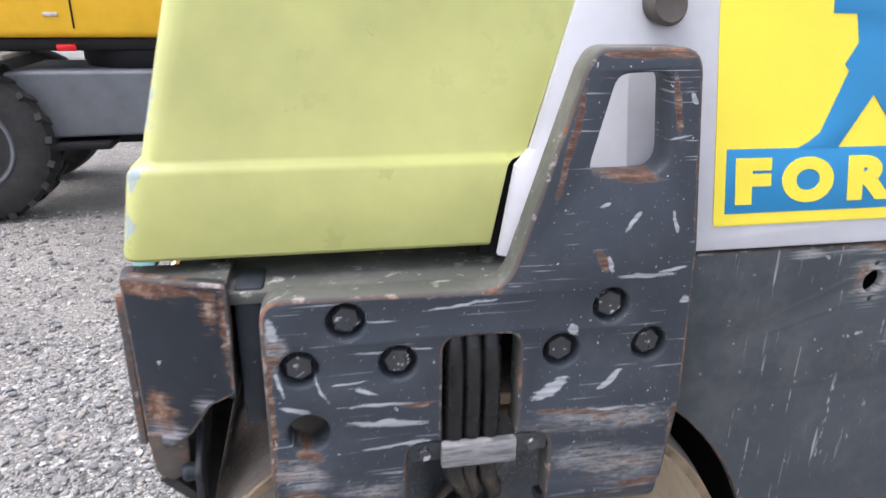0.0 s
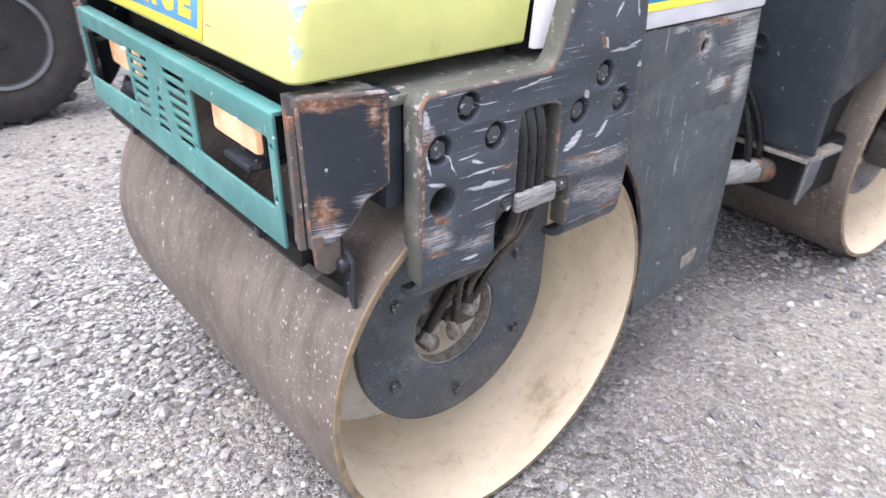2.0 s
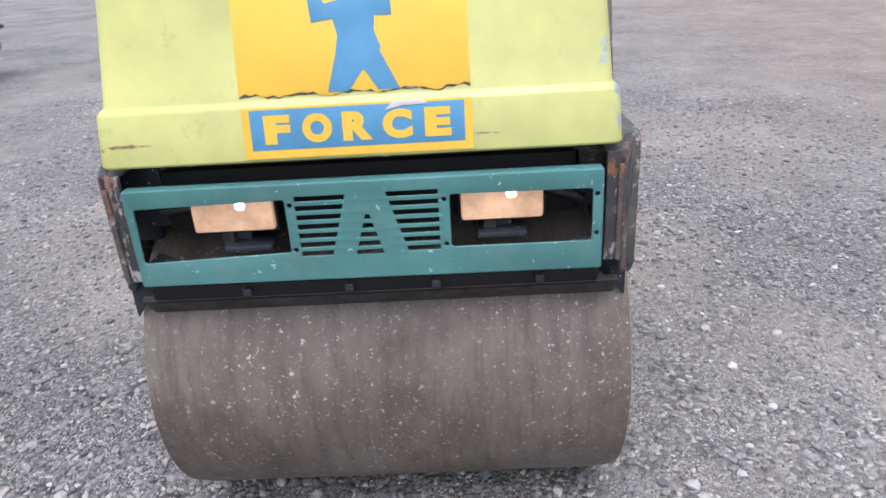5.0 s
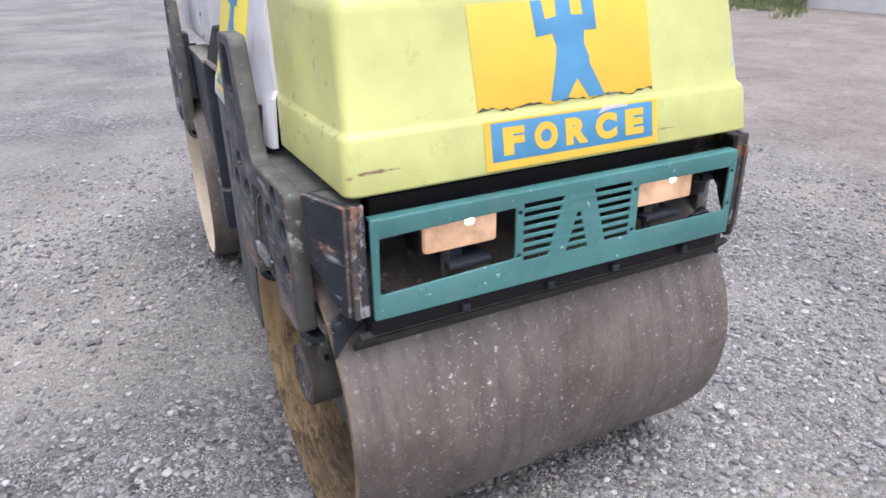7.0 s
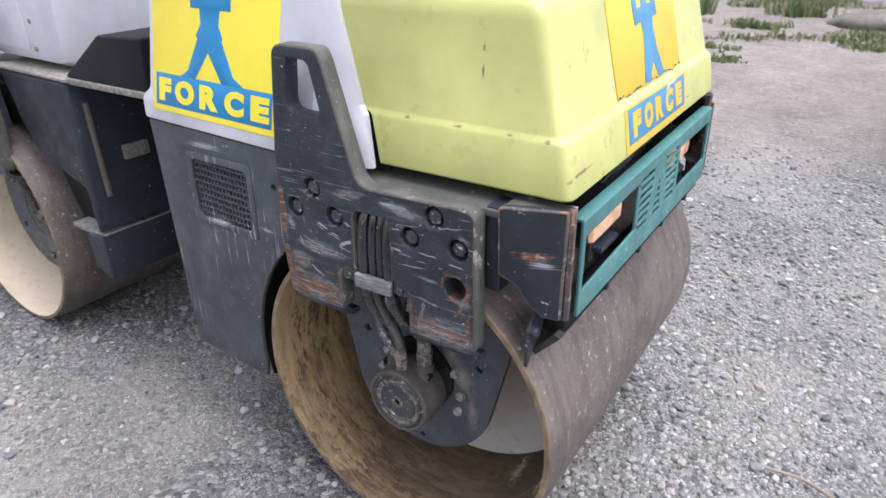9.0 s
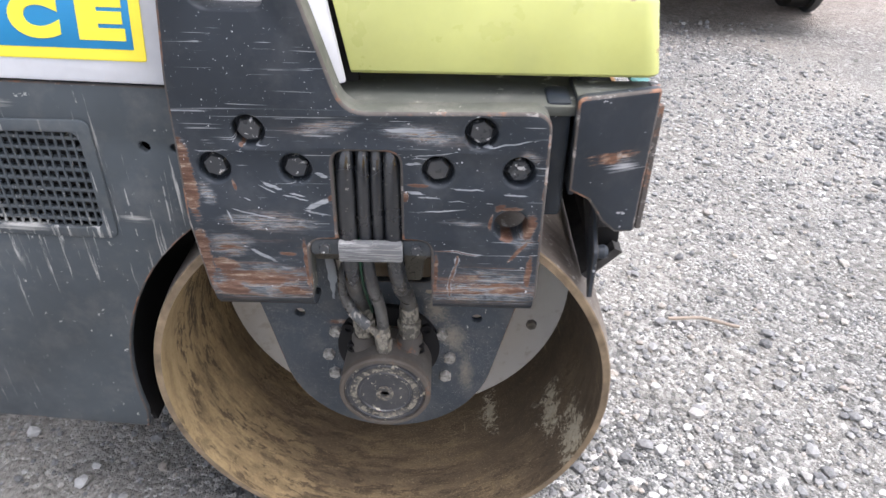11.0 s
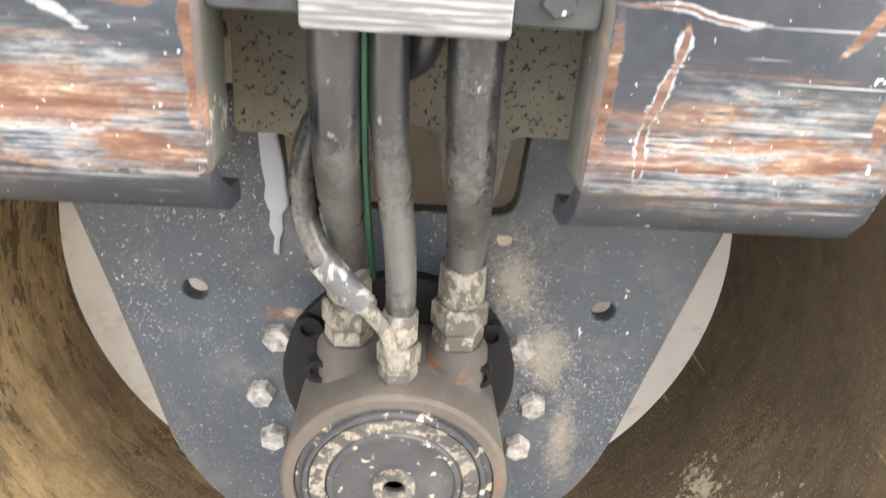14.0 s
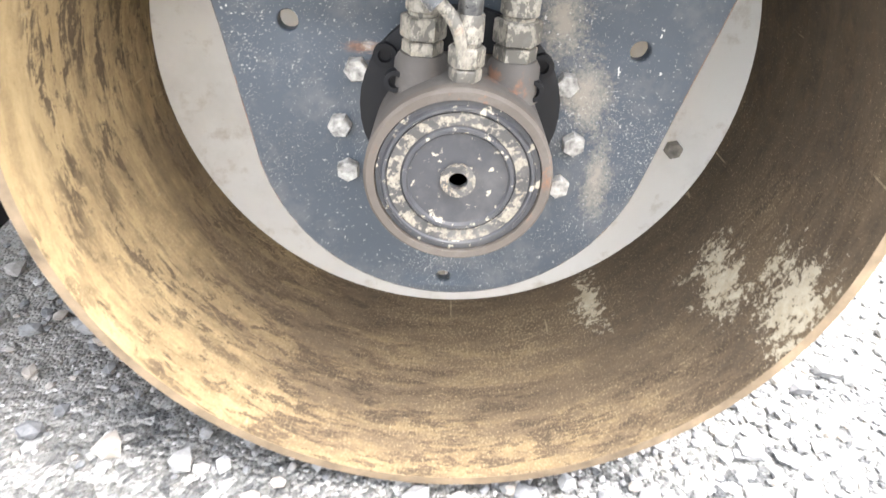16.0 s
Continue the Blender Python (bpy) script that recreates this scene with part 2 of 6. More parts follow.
RUST_LEFT_FRONT = (
    (-0.279, 0.984, 0.033, 0.016, 82), (-0.303, 0.995, 0.19, 0.008, 91), (-0.116, 0.88, 0.058, 0.008, 89), (0.202, 1.131, 0.004, 0.006, -124),
    (-0.225, 0.855, 0.041, 0.006, 8), (0.22, 0.862, 0.085, 0.020, 176), (0.15, 0.835, 0.04, 0.014, 172), (0.26, 0.835, 0.04, 0.022, 165), (-0.25, 0.845, 0.045, 0.012, 4), (-0.285, 0.885, 0.05, 0.010, 88), (-0.262, 0.930, 0.035, 0.007, 50), (-0.24, 0.956, 0.017, 0.008, -6), (-0.245, 1.020, 0.030, 0.006, 4), (-0.212, 0.990, 0.022, 0.005, 85),
)
RUBBED_LEFT = (
    (0.18, 0.986, 0.075, 0.02, 178), (0.205, 0.845, 0.098, 0.065, -180), (0.255, 0.93, 0.04, 0.03, -180), (-0.21, 0.838, 0.104, 0.055, 177),
    (-0.174, 0.989, 0.04, 0.008, 178), (-0.09, 1.154, 0.092, 0.018, 176), (-0.27, 1.118, 0.025, 0.02, 159), (0.275, 1.04, 0.024, 0.014, 104),
    (0.065, 1.165, 0.064, 0.012, 5), (-0.275, 0.952, 0.022, 0.02, 140),
)

WHITE_RIGHT_LUG = (
    (0.208, 1.282, 0.026, 0.006, -55), (0.18, 1.22, 0.019, 0.006, 67), (0.27, 1.277, 0.026, 0.005, 74), (0.274, 1.207, 0.038, 0.004, -9),
    (0.165, 1.307, 0.011, 0.004, -12), (0.272, 1.449, 0.017, 0.006, 62), (0.166, 1.473, 0.013, 0.004, -51), (0.26, 1.396, 0.023, 0.003, -7),
)
RUST_RIGHT_LUG = (
    (0.196, 1.347, 0.064, 0.01, 6), (0.294, 1.362, 0.145, 0.007, 84), (0.11, 1.395, 0.102, 0.007, -80), (0.2, 1.506, 0.082, 0.01, 2),
    (0.168, 1.227, 0.027, 0.008, 61), (0.251, 1.44, 0.056, 0.006, 78),
)


def plate_paint(name, s, white, rusty, rubbed, bright=1.0):
    """Slate paint, scraped to primer in long marks, rubbed where loads brush past, rusty at the edges."""
    m = Mat(name, 0.42, spec=0.25)
    soft = m.n.new("ShaderNodeTexNoise")
    soft.inputs["Scale"].default_value, soft.inputs["Detail"].default_value = 28.0, 5.0
    m.l.new(m.co, soft.inputs["Vector"])
    shake = m.n.new("ShaderNodeVectorMath")
    shake.operation = "MULTIPLY_ADD"
    m.l.new(soft.outputs["Color"], shake.inputs[0])
    shake.inputs[1].default_value = (0.012, 0.0, 0.012)
    m.l.new(m.co, shake.inputs[2])

    def nearest(marks):
        low = 9.0
        for x, z, long, wide, turn in marks:
            chain = m.n.new("ShaderNodeVectorMath")
            chain.operation = "MULTIPLY_ADD"
            chain.inputs[1].default_value = (1e-7, 1e-7, 1e-7)
            if low != 9.0:
                m.l.new(low, chain.inputs[0])
            m.l.new(shake.outputs[0], chain.inputs[2])
            mp = m.n.new("ShaderNodeMapping")
            mp.vector_type = "TEXTURE"
            mp.inputs["Location"].default_value = (x + 0.006, s * 0.700, z + 0.006)
            mp.inputs["Rotation"].default_value = (0, radians(turn), 0)
            mp.inputs["Scale"].default_value = (long, 0.15, wide * (0.8 if s > 0 and wide < 0.012 else 1.0))
            m.l.new(chain.outputs[0], mp.inputs["Vector"])
            size = m.n.new("ShaderNodeVectorMath")
            size.operation = "LENGTH"
            m.l.new(mp.outputs[0], size.inputs[0])
            low = m.math("MINIMUM", size.outputs["Value"], low)
        return low

    # one slate paint; the right side's base is lightened in place of light
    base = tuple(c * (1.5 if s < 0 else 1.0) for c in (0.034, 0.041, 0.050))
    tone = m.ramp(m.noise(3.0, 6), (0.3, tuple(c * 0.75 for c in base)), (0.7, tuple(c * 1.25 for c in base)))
    tone = m.mix(m.ramp(m.noise(9.0, 8, 0.7), (0.5, 0.0), (0.85, 0.16)), tone, (0.26, 0.26, 0.25))
    fibre = m.noise(9.0, 7, 0.66, (0.75, 0.75, 46), 0.3)
    fleck = m.noise(95.0, 6, 0.72, (0.45, 0.45, 1.4))
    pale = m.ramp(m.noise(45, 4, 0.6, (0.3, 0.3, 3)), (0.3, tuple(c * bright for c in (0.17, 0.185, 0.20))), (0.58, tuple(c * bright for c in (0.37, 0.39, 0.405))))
    rust = m.ramp(m.noise(42, 7, 0.75, (0.35, 0.35, 2.2)), (0.32, (0.060, 0.026, 0.017)), (0.47, (0.120, 0.060, 0.038)), (0.56, (0.195, 0.118, 0.080)), (0.66, (0.44, 0.36, 0.28)))
    # faint hairlines all over
    hair = m.math("MULTIPLY", m.ramp(m.noise(5.0, 3, 0.5, (0.45, 0.45, 30), 0.25), (0.66, 0.0), (0.68, 0.7)), m.ramp(m.noise(4.0, 3), (0.50, 0.0), (0.60, 1.0)))
    tone = m.mix(hair, tone, pale)
    for turn, seed in ((9, 2.0), (-17, 7.0), (31, 4.0)):
        mp = m.n.new("ShaderNodeMapping")
        mp.inputs["Location"].default_value, mp.inputs["Rotation"].default_value, mp.inputs["Scale"].default_value = (seed, 0, seed * 3), (0, radians(turn), 0), (1.2, 1.2, 60)
        m.l.new(m.co, mp.inputs["Vector"])
        t = m.n.new("ShaderNodeTexNoise")
        t.inputs["Scale"].default_value, t.inputs["Detail"].default_value, t.inputs["Distortion"].default_value = 4.0, 1.0, 0.35
        m.l.new(mp.outputs[0], t.inputs["Vector"])
        tone = m.mix(m.math("MULTIPLY", m.ramp(t.outputs["Fac"], (0.715, 0.0), (0.73, 0.8)), m.ramp(m.noise(3.5 + seed, 2), (0.53, 0.0), (0.58, 1.0))), tone, pale)
    # rubbed fields: streaks of primer, bare metal and rust side by side
    field = m.math("ADD", m.math("MULTIPLY", nearest(rubbed), 0.8), m.math("ADD", m.math("MULTIPLY", m.noise(8, 8, 0.74, (0.7, 0.7, 3.5)), 2.4), m.math("MULTIPLY", fibre, 2.6)))
    half = lambda v: m.math("MULTIPLY", v, 0.5)
    # rub marks fade below z 0.83, a painted stand-in for the foot's shaded underside
    inside = m.math("MULTIPLY", m.ramp(m.math("MULTIPLY", field, 0.25), (0.735, 1.0), (0.87, 0.0)), m.ramp(m.math("ADD", m.axis("Z"), m.math("MULTIPLY", m.noise(18, 5, 0.7), 0.03)), (0.817, 0.12), (0.834, 1.0)))
    streaks = m.ramp(m.math("ADD", fibre, m.math("MULTIPLY", m.math("SUBTRACT", fleck, 0.35), 0.55)), (0.46, (0.035, 0.040, 0.046)), (0.53, (0.10, 0.112, 0.125)), (0.59, tuple(c * bright for c in (0.19, 0.21, 0.23))), (0.64, tuple(c * bright for c in (0.33, 0.34, 0.345))), (0.66, (0.30, 0.22, 0.14)), (0.72, (0.12, 0.05, 0.028)))
    tone = m.mix(m.math("MULTIPLY", inside, m.ramp(m.math("ADD", fibre, m.math("MULTIPLY", inside, 0.14)), (0.48, 0.05), (0.60, 0.95))), tone, streaks)
    eat = m.math("MULTIPLY", m.math("MULTIPLY", inside, m.ramp(m.axis("Z"), (0.91, 0.95 if s > 0 else 0.3), (0.96, 0.25))), m.ramp(m.noise(22, 8, 0.78, (0.28, 0.28, 2.6)), (0.49, 0.0), (0.545, 0.9)))
    tone = m.mix(eat, tone, rust)
    ragged = m.math("ADD", m.math("MULTIPLY", fibre, 0.9), m.math("MULTIPLY", fleck, 1.1))
    scraped = m.math("ADD", nearest(white), ragged)
    tone = m.mix(m.ramp(half(scraped), (0.77, 0.95), (0.83, 0.0)), tone, pale)
    eaten = m.math("ADD", nearest(rusty), m.math("ADD", m.math("MULTIPLY", m.noise(48, 8, 0.8, (0.5, 0.5, 1.5)), 1.5), m.math("MULTIPLY", fibre, 0.75)))
    tone = m.mix(m.ramp(half(eaten), (0.90, 0.2), (1.04, 0.0)), tone, pale)
    tone = m.mix(m.ramp(half(eaten), (0.89, 0.92), (0.96, 0.0)), tone, rust)
    chips = m.math("MAXIMUM", m.ramp(m.noise(105.0, 2), (0.73, 0.0), (0.745, 0.95)), m.ramp(m.noise(230.0, 2), (0.71, 0.0), (0.73, 0.8)))
    tone = m.mix(chips, tone, (0.55, 0.56, 0.57))
    m.color(tone)
    m.rough(m.ramp(m.noise(14.0, 5), (0.3, 0.30), (0.75, 0.60)))
    m.bump(m.math("ADD", m.math("MULTIPLY", fleck, 0.5), m.math("MULTIPLY", scraped, -0.05)), 0.25, 0.001)
    return m.m


M_PLATES = {-1: plate_paint("scratched_plate_paint_lit", -1, WHITE_RIGHT + WHITE_RIGHT_LUG, RUST_RIGHT + RUST_RIGHT_LUG, RUBBED_RIGHT, 1.3), 1: plate_paint("scraped_plate_paint", 1, WHITE_LEFT + WHITE_LEFT_FRONT, RUST_LEFT + RUST_LEFT_FRONT, RUBBED_LEFT, 1.0)}
M_PLATE = paint("anthracite_plate_paint", (0.040, 0.048, 0.056), wear=(0.46, 0.50, 0.53), scratch=0.80, rusty=0.74, streak=(1.0, 1.0, 14), chip=0.70)
M_SKIRT = paint("anthracite_skirt_paint", (0.066, 0.078, 0.087), wear=(0.46, 0.46, 0.44), scratch=0.735, rusty=0.78, streak=(14, 14, 0.7), dust=0.25, chip=0.69, peel=0.06, drips=0.68, spec=0.3,
                rubs=((0.80, -0.635, 1.188, 0.17, 0.020), (0.68, -0.635, 1.135, 0.045, 0.045), (0.90, -0.625, 1.125, 0.10, 0.060), (0.80, -0.635, 1.010, 0.065, 0.024), (0.93, -0.62, 0.99, 0.05, 0.06), (0.535, -0.64, 1.190, 0.035, 0.010),
                      (0.44, 0.64, 0.95, 0.03, 0.008), (0.70, 0.62, 1.165, 0.07, 0.012), (0.66, 0.62, 0.925, 0.06, 0.014), (0.95, 0.60, 0.55, 0.02, 0.08)), rusts=((0.655, -0.63, 1.14, 0.020, 0.045), (0.76, -0.63, 1.178, 0.10, 0.012), (0.72, -0.63, 1.192, 0.07, 0.014), (0.85, -0.62, 1.003, 0.025, 0.022), (0.67, -0.63, 1.13, 0.02, 0.03)))
M_EDGE = paint("worn_rusty_edge", (0.075, 0.066, 0.060), wear=(0.36, 0.34, 0.32), rust=(0.125, 0.062, 0.036), scratch=0.66, rusty=0.535, rough=0.75, streak=(4, 4, 4))
M_LIME = paint("lime_yellow_paint", (0.462, 0.482, 0.162), wear=(0.50, 0.46, 0.30), scratch=1.0, rusty=0.95, rough=0.36, dust=0.10, chip=0.80, lift=0.038, primer=(0.30, 0.38, 0.42),
               spots=((-0.482, -0.612, 1.262, 0.022, 0.060), (-0.470, -0.603, 1.306, 0.030, 0.014), (-0.440, -0.585, 1.40, 0.016, 0.050), (-0.498, -0.620, 1.205, 0.010, 0.012), (-0.42, -0.606, 1.312, 0.030, 0.003)),
               rusts=((-0.486, 0.53, 1.236, 0.03, 0.006, 0.07), (-0.482, 0.60, 1.229, 0.03, 0.010, 0.012), (-0.33, 0.606, 1.312, 0.016, 0.005, 0.03), (-0.19, 0.606, 1.312, 0.020, 0.005, 0.03), (-0.05, 0.606, 1.313, 0.012, 0.005, 0.03), (-0.42, 0.606, 1.311, 0.008, 0.006, 0.03), (-0.25, 0.585, 1.44, 0.004, 0.02, 0.03), (-0.25, 0.585, 1.49, 0.004, 0.012, 0.03), (-0.40, 0.58, 1.60, 0.02, 0.006, 0.03), (-0.488, -0.30, 1.225, 0.02, 0.004, 0.05)))
M_WHITE = paint("white_paint", (0.52, 0.53, 0.55), wear=(0.5, 0.5, 0.5), scratch=1.0, rusty=0.84, rough=0.4, dust=0.25, chip=0.78)
M_TEAL = paint("teal_paint", (0.066, 0.205, 0.194), wear=(0.5, 0.55, 0.55), scratch=0.90, rusty=0.80, rough=0.45, dust=0.2, chip=0.675)
M_TOPS = paint("grimy_slate_edge", (0.078, 0.083, 0.072), wear=(0.38, 0.38, 0.34), rust=(0.14, 0.07, 0.04), scratch=0.70, rusty=0.68, rough=0.6, streak=(4, 4, 4), dust=0.5)
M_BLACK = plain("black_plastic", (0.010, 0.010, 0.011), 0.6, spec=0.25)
M_RUBBER = paint("hose_rubber", (0.007, 0.008, 0.009), wear=(0.16, 0.155, 0.145), scratch=0.86, rusty=1.2, rough=0.28, streak=(4, 4, 1.2), dust=0.06, chip=0.71)
M_DUSTHOSE = paint("dusty_hose_rubber", (0.0100, 0.0120, 0.0155), wear=(0.26, 0.25, 0.225), scratch=0.80, rusty=1.2, rough=0.30, streak=(6, 6, 2.2), dust=0.10, chip=0.675, chip_scale=85, primer=(0.215, 0.21, 0.195), powder=((0.0, 0.60, 0.745, 0.16, 0.13),), spec=0.9)
M_RINGS = paint("dusty_ring_paint", (0.055, 0.053, 0.050), wear=(0.30, 0.27, 0.215), rust=(0.18, 0.12, 0.065), scratch=0.555, rusty=0.66, rough=0.7, streak=(15, 15, 15), dust=0.6)
M_STEEL = plain("scraped_steel", (0.55, 0.55, 0.54), 0.45, 0.6, var=0.25, scale=30)
M_YSTICK = plain("sticker_yellow", (0.86, 0.72, 0.045), 0.35, var=0.04)
M_OSTICK = plain("sticker_faded_yellow", (0.72, 0.46, 0.045), 0.45, var=0.07)
M_BSTICK = plain("sticker_blue", (0.012, 0.22, 0.46), 0.35, var=0.06)
M_BFADED = plain("sticker_faded_blue", (0.07, 0.25, 0.42), 0.45, var=0.12)
M_BOLT = paint("bolt_dark_paint", (0.045, 0.049, 0.054), wear=(0.55, 0.55, 0.54), scratch=1.0, rusty=0.9, rough=0.30, dust=0.2, chip=0.605, chip_scale=75.0)
M_CHALKBOLT = plain("bolt_chalky", (0.31, 0.30, 0.275), 0.75, 0.0, var=0.7, scale=85)
M_GRIME = plain("dust_caked_black", (0.036, 0.034, 0.032), 0.85, var=0.6, scale=22, bump=0.4)
M_SCUFFED = paint("scuffed_flange_paint", (0.040, 0.040, 0.042), wear=(0.42, 0.42, 0.42), rust=(0.16, 0.070, 0.035), scratch=0.63, rusty=0.59, rough=0.6, streak=(6, 6, 2.5), dust=0.15)
M_LENS = plain("amber_lamp_lens", (0.60, 0.40, 0.25), 0.08, var=0.55, scale=9, bump=0.6, spec=0.9)
lens_bsdf = M_LENS.node_tree.nodes["Principled BSDF"]
lens_bsdf.inputs["Emission Color"].default_value = (1.0, 0.55, 0.28, 1)
lens_bsdf.inputs["Emission Strength"].default_value = 0.16
M_HOTSPOT = plain("glowing_hot_spot", (1.0, 0.85, 0.6), 0.3)
M_HOTSPOT.node_tree.nodes["Principled BSDF"].inputs["Emission Color"].default_value = (1.0, 0.8, 0.5, 1)
M_HOTSPOT.node_tree.nodes["Principled BSDF"].inputs["Emission Strength"].default_value = 5.0
M_DUSTBOLT = plain("bolt_dusted", (0.23, 0.215, 0.185), 0.7, 0.1, var=0.5, scale=60)
M_FITTING = paint("hose_fitting_zinc", (0.105, 0.098, 0.082), wear=(0.31, 0.285, 0.235), rust=(0.15, 0.085, 0.045), scratch=0.54, rusty=0.64, rough=0.6, streak=(13, 13, 9), dust=0.5, chip=0.66)
M_SLEEVE = paint("scuffed_grey_sleeve", (0.10, 0.105, 0.11), wear=(0.46, 0.45, 0.42), scratch=0.55, rusty=1.0, rough=0.4, streak=(9, 9, 4), dust=0.3, chip=0.64)
M_STRAP = paint("scraped_clamp", (0.13, 0.135, 0.14), wear=(0.37, 0.37, 0.365), scratch=0.52, rusty=0.85, rough=0.5, streak=(2, 2, 60), dust=0.1)
def soiled():
    m = Mat("soiled_frame_interior", 0.85)
    tone = m.ramp(m.noise(6, 6, 0.65), (0.3, (0.105, 0.098, 0.078)), (0.7, (0.215, 0.202, 0.168)))
    tone = m.mix(m.ramp(m.noise(230, 3, 0.6), (0.60, 0.0), (0.63, 0.95)), tone, (0.025, 0.022, 0.02))
    m.color(m.mix(m.ramp(m.noise(20, 5), (0.66, 0.0), (0.72, 0.7)), tone, (0.17, 0.085, 0.04)))
    m.bump(m.noise(60, 5), 0.4, 0.002)
    return m.m


M_SPLIT = soiled()
M_RED = plain("red_reflector", (0.65, 0.012, 0.012), 0.2)
M_CARWHITE = plain("car_white_paint", (0.78, 0.79, 0.80), 0.2, var=0.02)
M_CLAD = plain("car_cladding", (0.045, 0.048, 0.052), 0.6)
M_GLASS = plain("dark_glass", (0.01, 0.012, 0.014), 0.08)
M_DRUMRIM = plain("worn_drum_rim", (0.20, 0.148, 0.092), 0.7, var=0.45, scale=18, bump=0.5)
M_MOTORFACE = paint("motor_cover_paint", (0.045, 0.046, 0.050), wear=(0.46, 0.42, 0.33), rust=(0.12, 0.07, 0.045), scratch=0.70, rusty=0.74, rough=0.42, streak=(14, 14, 14), chip=0.63, chip_scale=70.0)
M_RIM = plain("wheel_rim_paint", (0.020, 0.020, 0.021), 0.6, var=0.4)
M_WALL = plain("whitewashed_wall", (0.76, 0.76, 0.755), 0.9, var=0.12, scale=1.2, bump=0.4)
M_STONE = Mat("loose_stone", 0.85)
isle = M_STONE.n.new("ShaderNodeNewGeometry").outputs["Random Per Island"]
M_STONE.color(M_STONE.mix(0.35, M_STONE.ramp(isle, (0.0, (0.055, 0.058, 0.062)), (0.4, (0.16, 0.165, 0.165)), (0.7, (0.30, 0.30, 0.29)), (0.85, (0.36, 0.31, 0.25)), (0.93, (0.46, 0.46, 0.44)), (1.0, (0.64, 0.64, 0.62))), M_STONE.ramp(M_STONE.noise(90, 4), (0.3, 0.14), (0.7, 0.42))))
M_STONE = M_STONE.m
M_GRASS = Mat("dry_grass", 0.7)
blade_tone = M_GRASS.n.new("ShaderNodeNewGeometry").outputs["Random Per Island"]
M_GRASS.color(M_GRASS.ramp(blade_tone, (0.0, (0.055, 0.095, 0.030)), (0.5, (0.11, 0.16, 0.055)), (0.8, (0.22, 0.24, 0.10)), (1.0, (0.34, 0.30, 0.17))))
M_GRASS = M_GRASS.m
M_TWIG = plain("dry_twig", (0.30, 0.25, 0.20), 0.8)
M_CAST = paint("motor_casting", (0.078, 0.070, 0.062), wear=(0.30, 0.25, 0.18), rust=(0.11, 0.055, 0.032), scratch=0.86, rusty=0.62, rough=0.75, streak=(4, 4, 4), dust=0.35)
M_LIP = paint("rusty_motor_lip", (0.088, 0.074, 0.061), wear=(0.30, 0.24, 0.18), rust=(0.13, 0.06, 0.03), scratch=0.78, rusty=0.58, rough=0.8, streak=(5, 5, 5), dust=0.3)
M_TYRE = plain("tyre_rubber", (0.028, 0.027, 0.026), 0.85, var=0.35, scale=12, bump=0.4)
M_GREY = plain("grey_chassis_paint", (0.135, 0.148, 0.158), 0.55, var=0.25, scale=3)
M_ORANGE = plain("machine_yellow_paint", (0.78, 0.45, 0.008), 0.4, var=0.06)


def drum_outside():
    m = Mat("worn_drum_steel", 0.62, 0.1)
    tone = m.ramp(m.noise(4, 8, 0.68), (0.3, (0.080, 0.065, 0.053)), (0.7, (0.175, 0.150, 0.125)))
    tone = m.mix(m.ramp(m.noise(2.2, 5, 0.6, (0.5, 3, 0.5)), (0.45, 0.0), (0.7, 0.5)), tone, (0.20, 0.183, 0.16))
    tone = m.mix(m.ramp(m.noise(7, 7, 0.72, (0.6, 4, 0.6)), (0.48, 0.0), (0.64, 0.65)), tone, (0.075, 0.063, 0.055))
    tone = m.mix(m.ramp(m.noise(60, 6, 0.75), (0.56, 0.0), (0.68, 0.5)), tone, (0.23, 0.205, 0.18))
    crowd = m.ramp(m.noise(3.2, 4, 0.6), (0.40, 0.25), (0.62, 1.0))
    spots = m.math("MAXIMUM", m.ramp(m.noise(42, 5, 0.62), (0.635, 0.0), (0.665, 0.85)), m.ramp(m.noise(105, 3, 0.6), (0.645, 0.0), (0.675, 0.7)))
    m.color(m.mix(m.math("MULTIPLY", spots, crowd), tone, (0.52, 0.50, 0.47)))
    m.rough(m.ramp(m.noise(9, 5), (0.3, 0.45), (0.7, 0.75)))
    m.bump(m.noise(45, 6), 0.4, 0.002)
    return m.m


def drum_inside(name, light, mid, dark, cut):
    m = Mat(name, 0.8)
    tone = m.ramp(m.noise(3.0, 7, 0.65, (1, 1.6, 1)), (cut - 0.1, dark), (cut, mid), (cut + 0.16, light))
    tone = m.mix(m.ramp(m.noise(26, 6, 0.7), (0.55, 0.0), (0.72, 0.5)), tone, dark)
    m.color(tone)
    m.bump(m.noise(40, 6), 0.5, 0.003)
    return m.m


M_DRUM = drum_outside()
M_CREAM = drum_inside("dusty_cream_drum_wall", (0.70, 0.61, 0.455), (0.61, 0.52, 0.375), (0.36, 0.285, 0.195), 0.36)


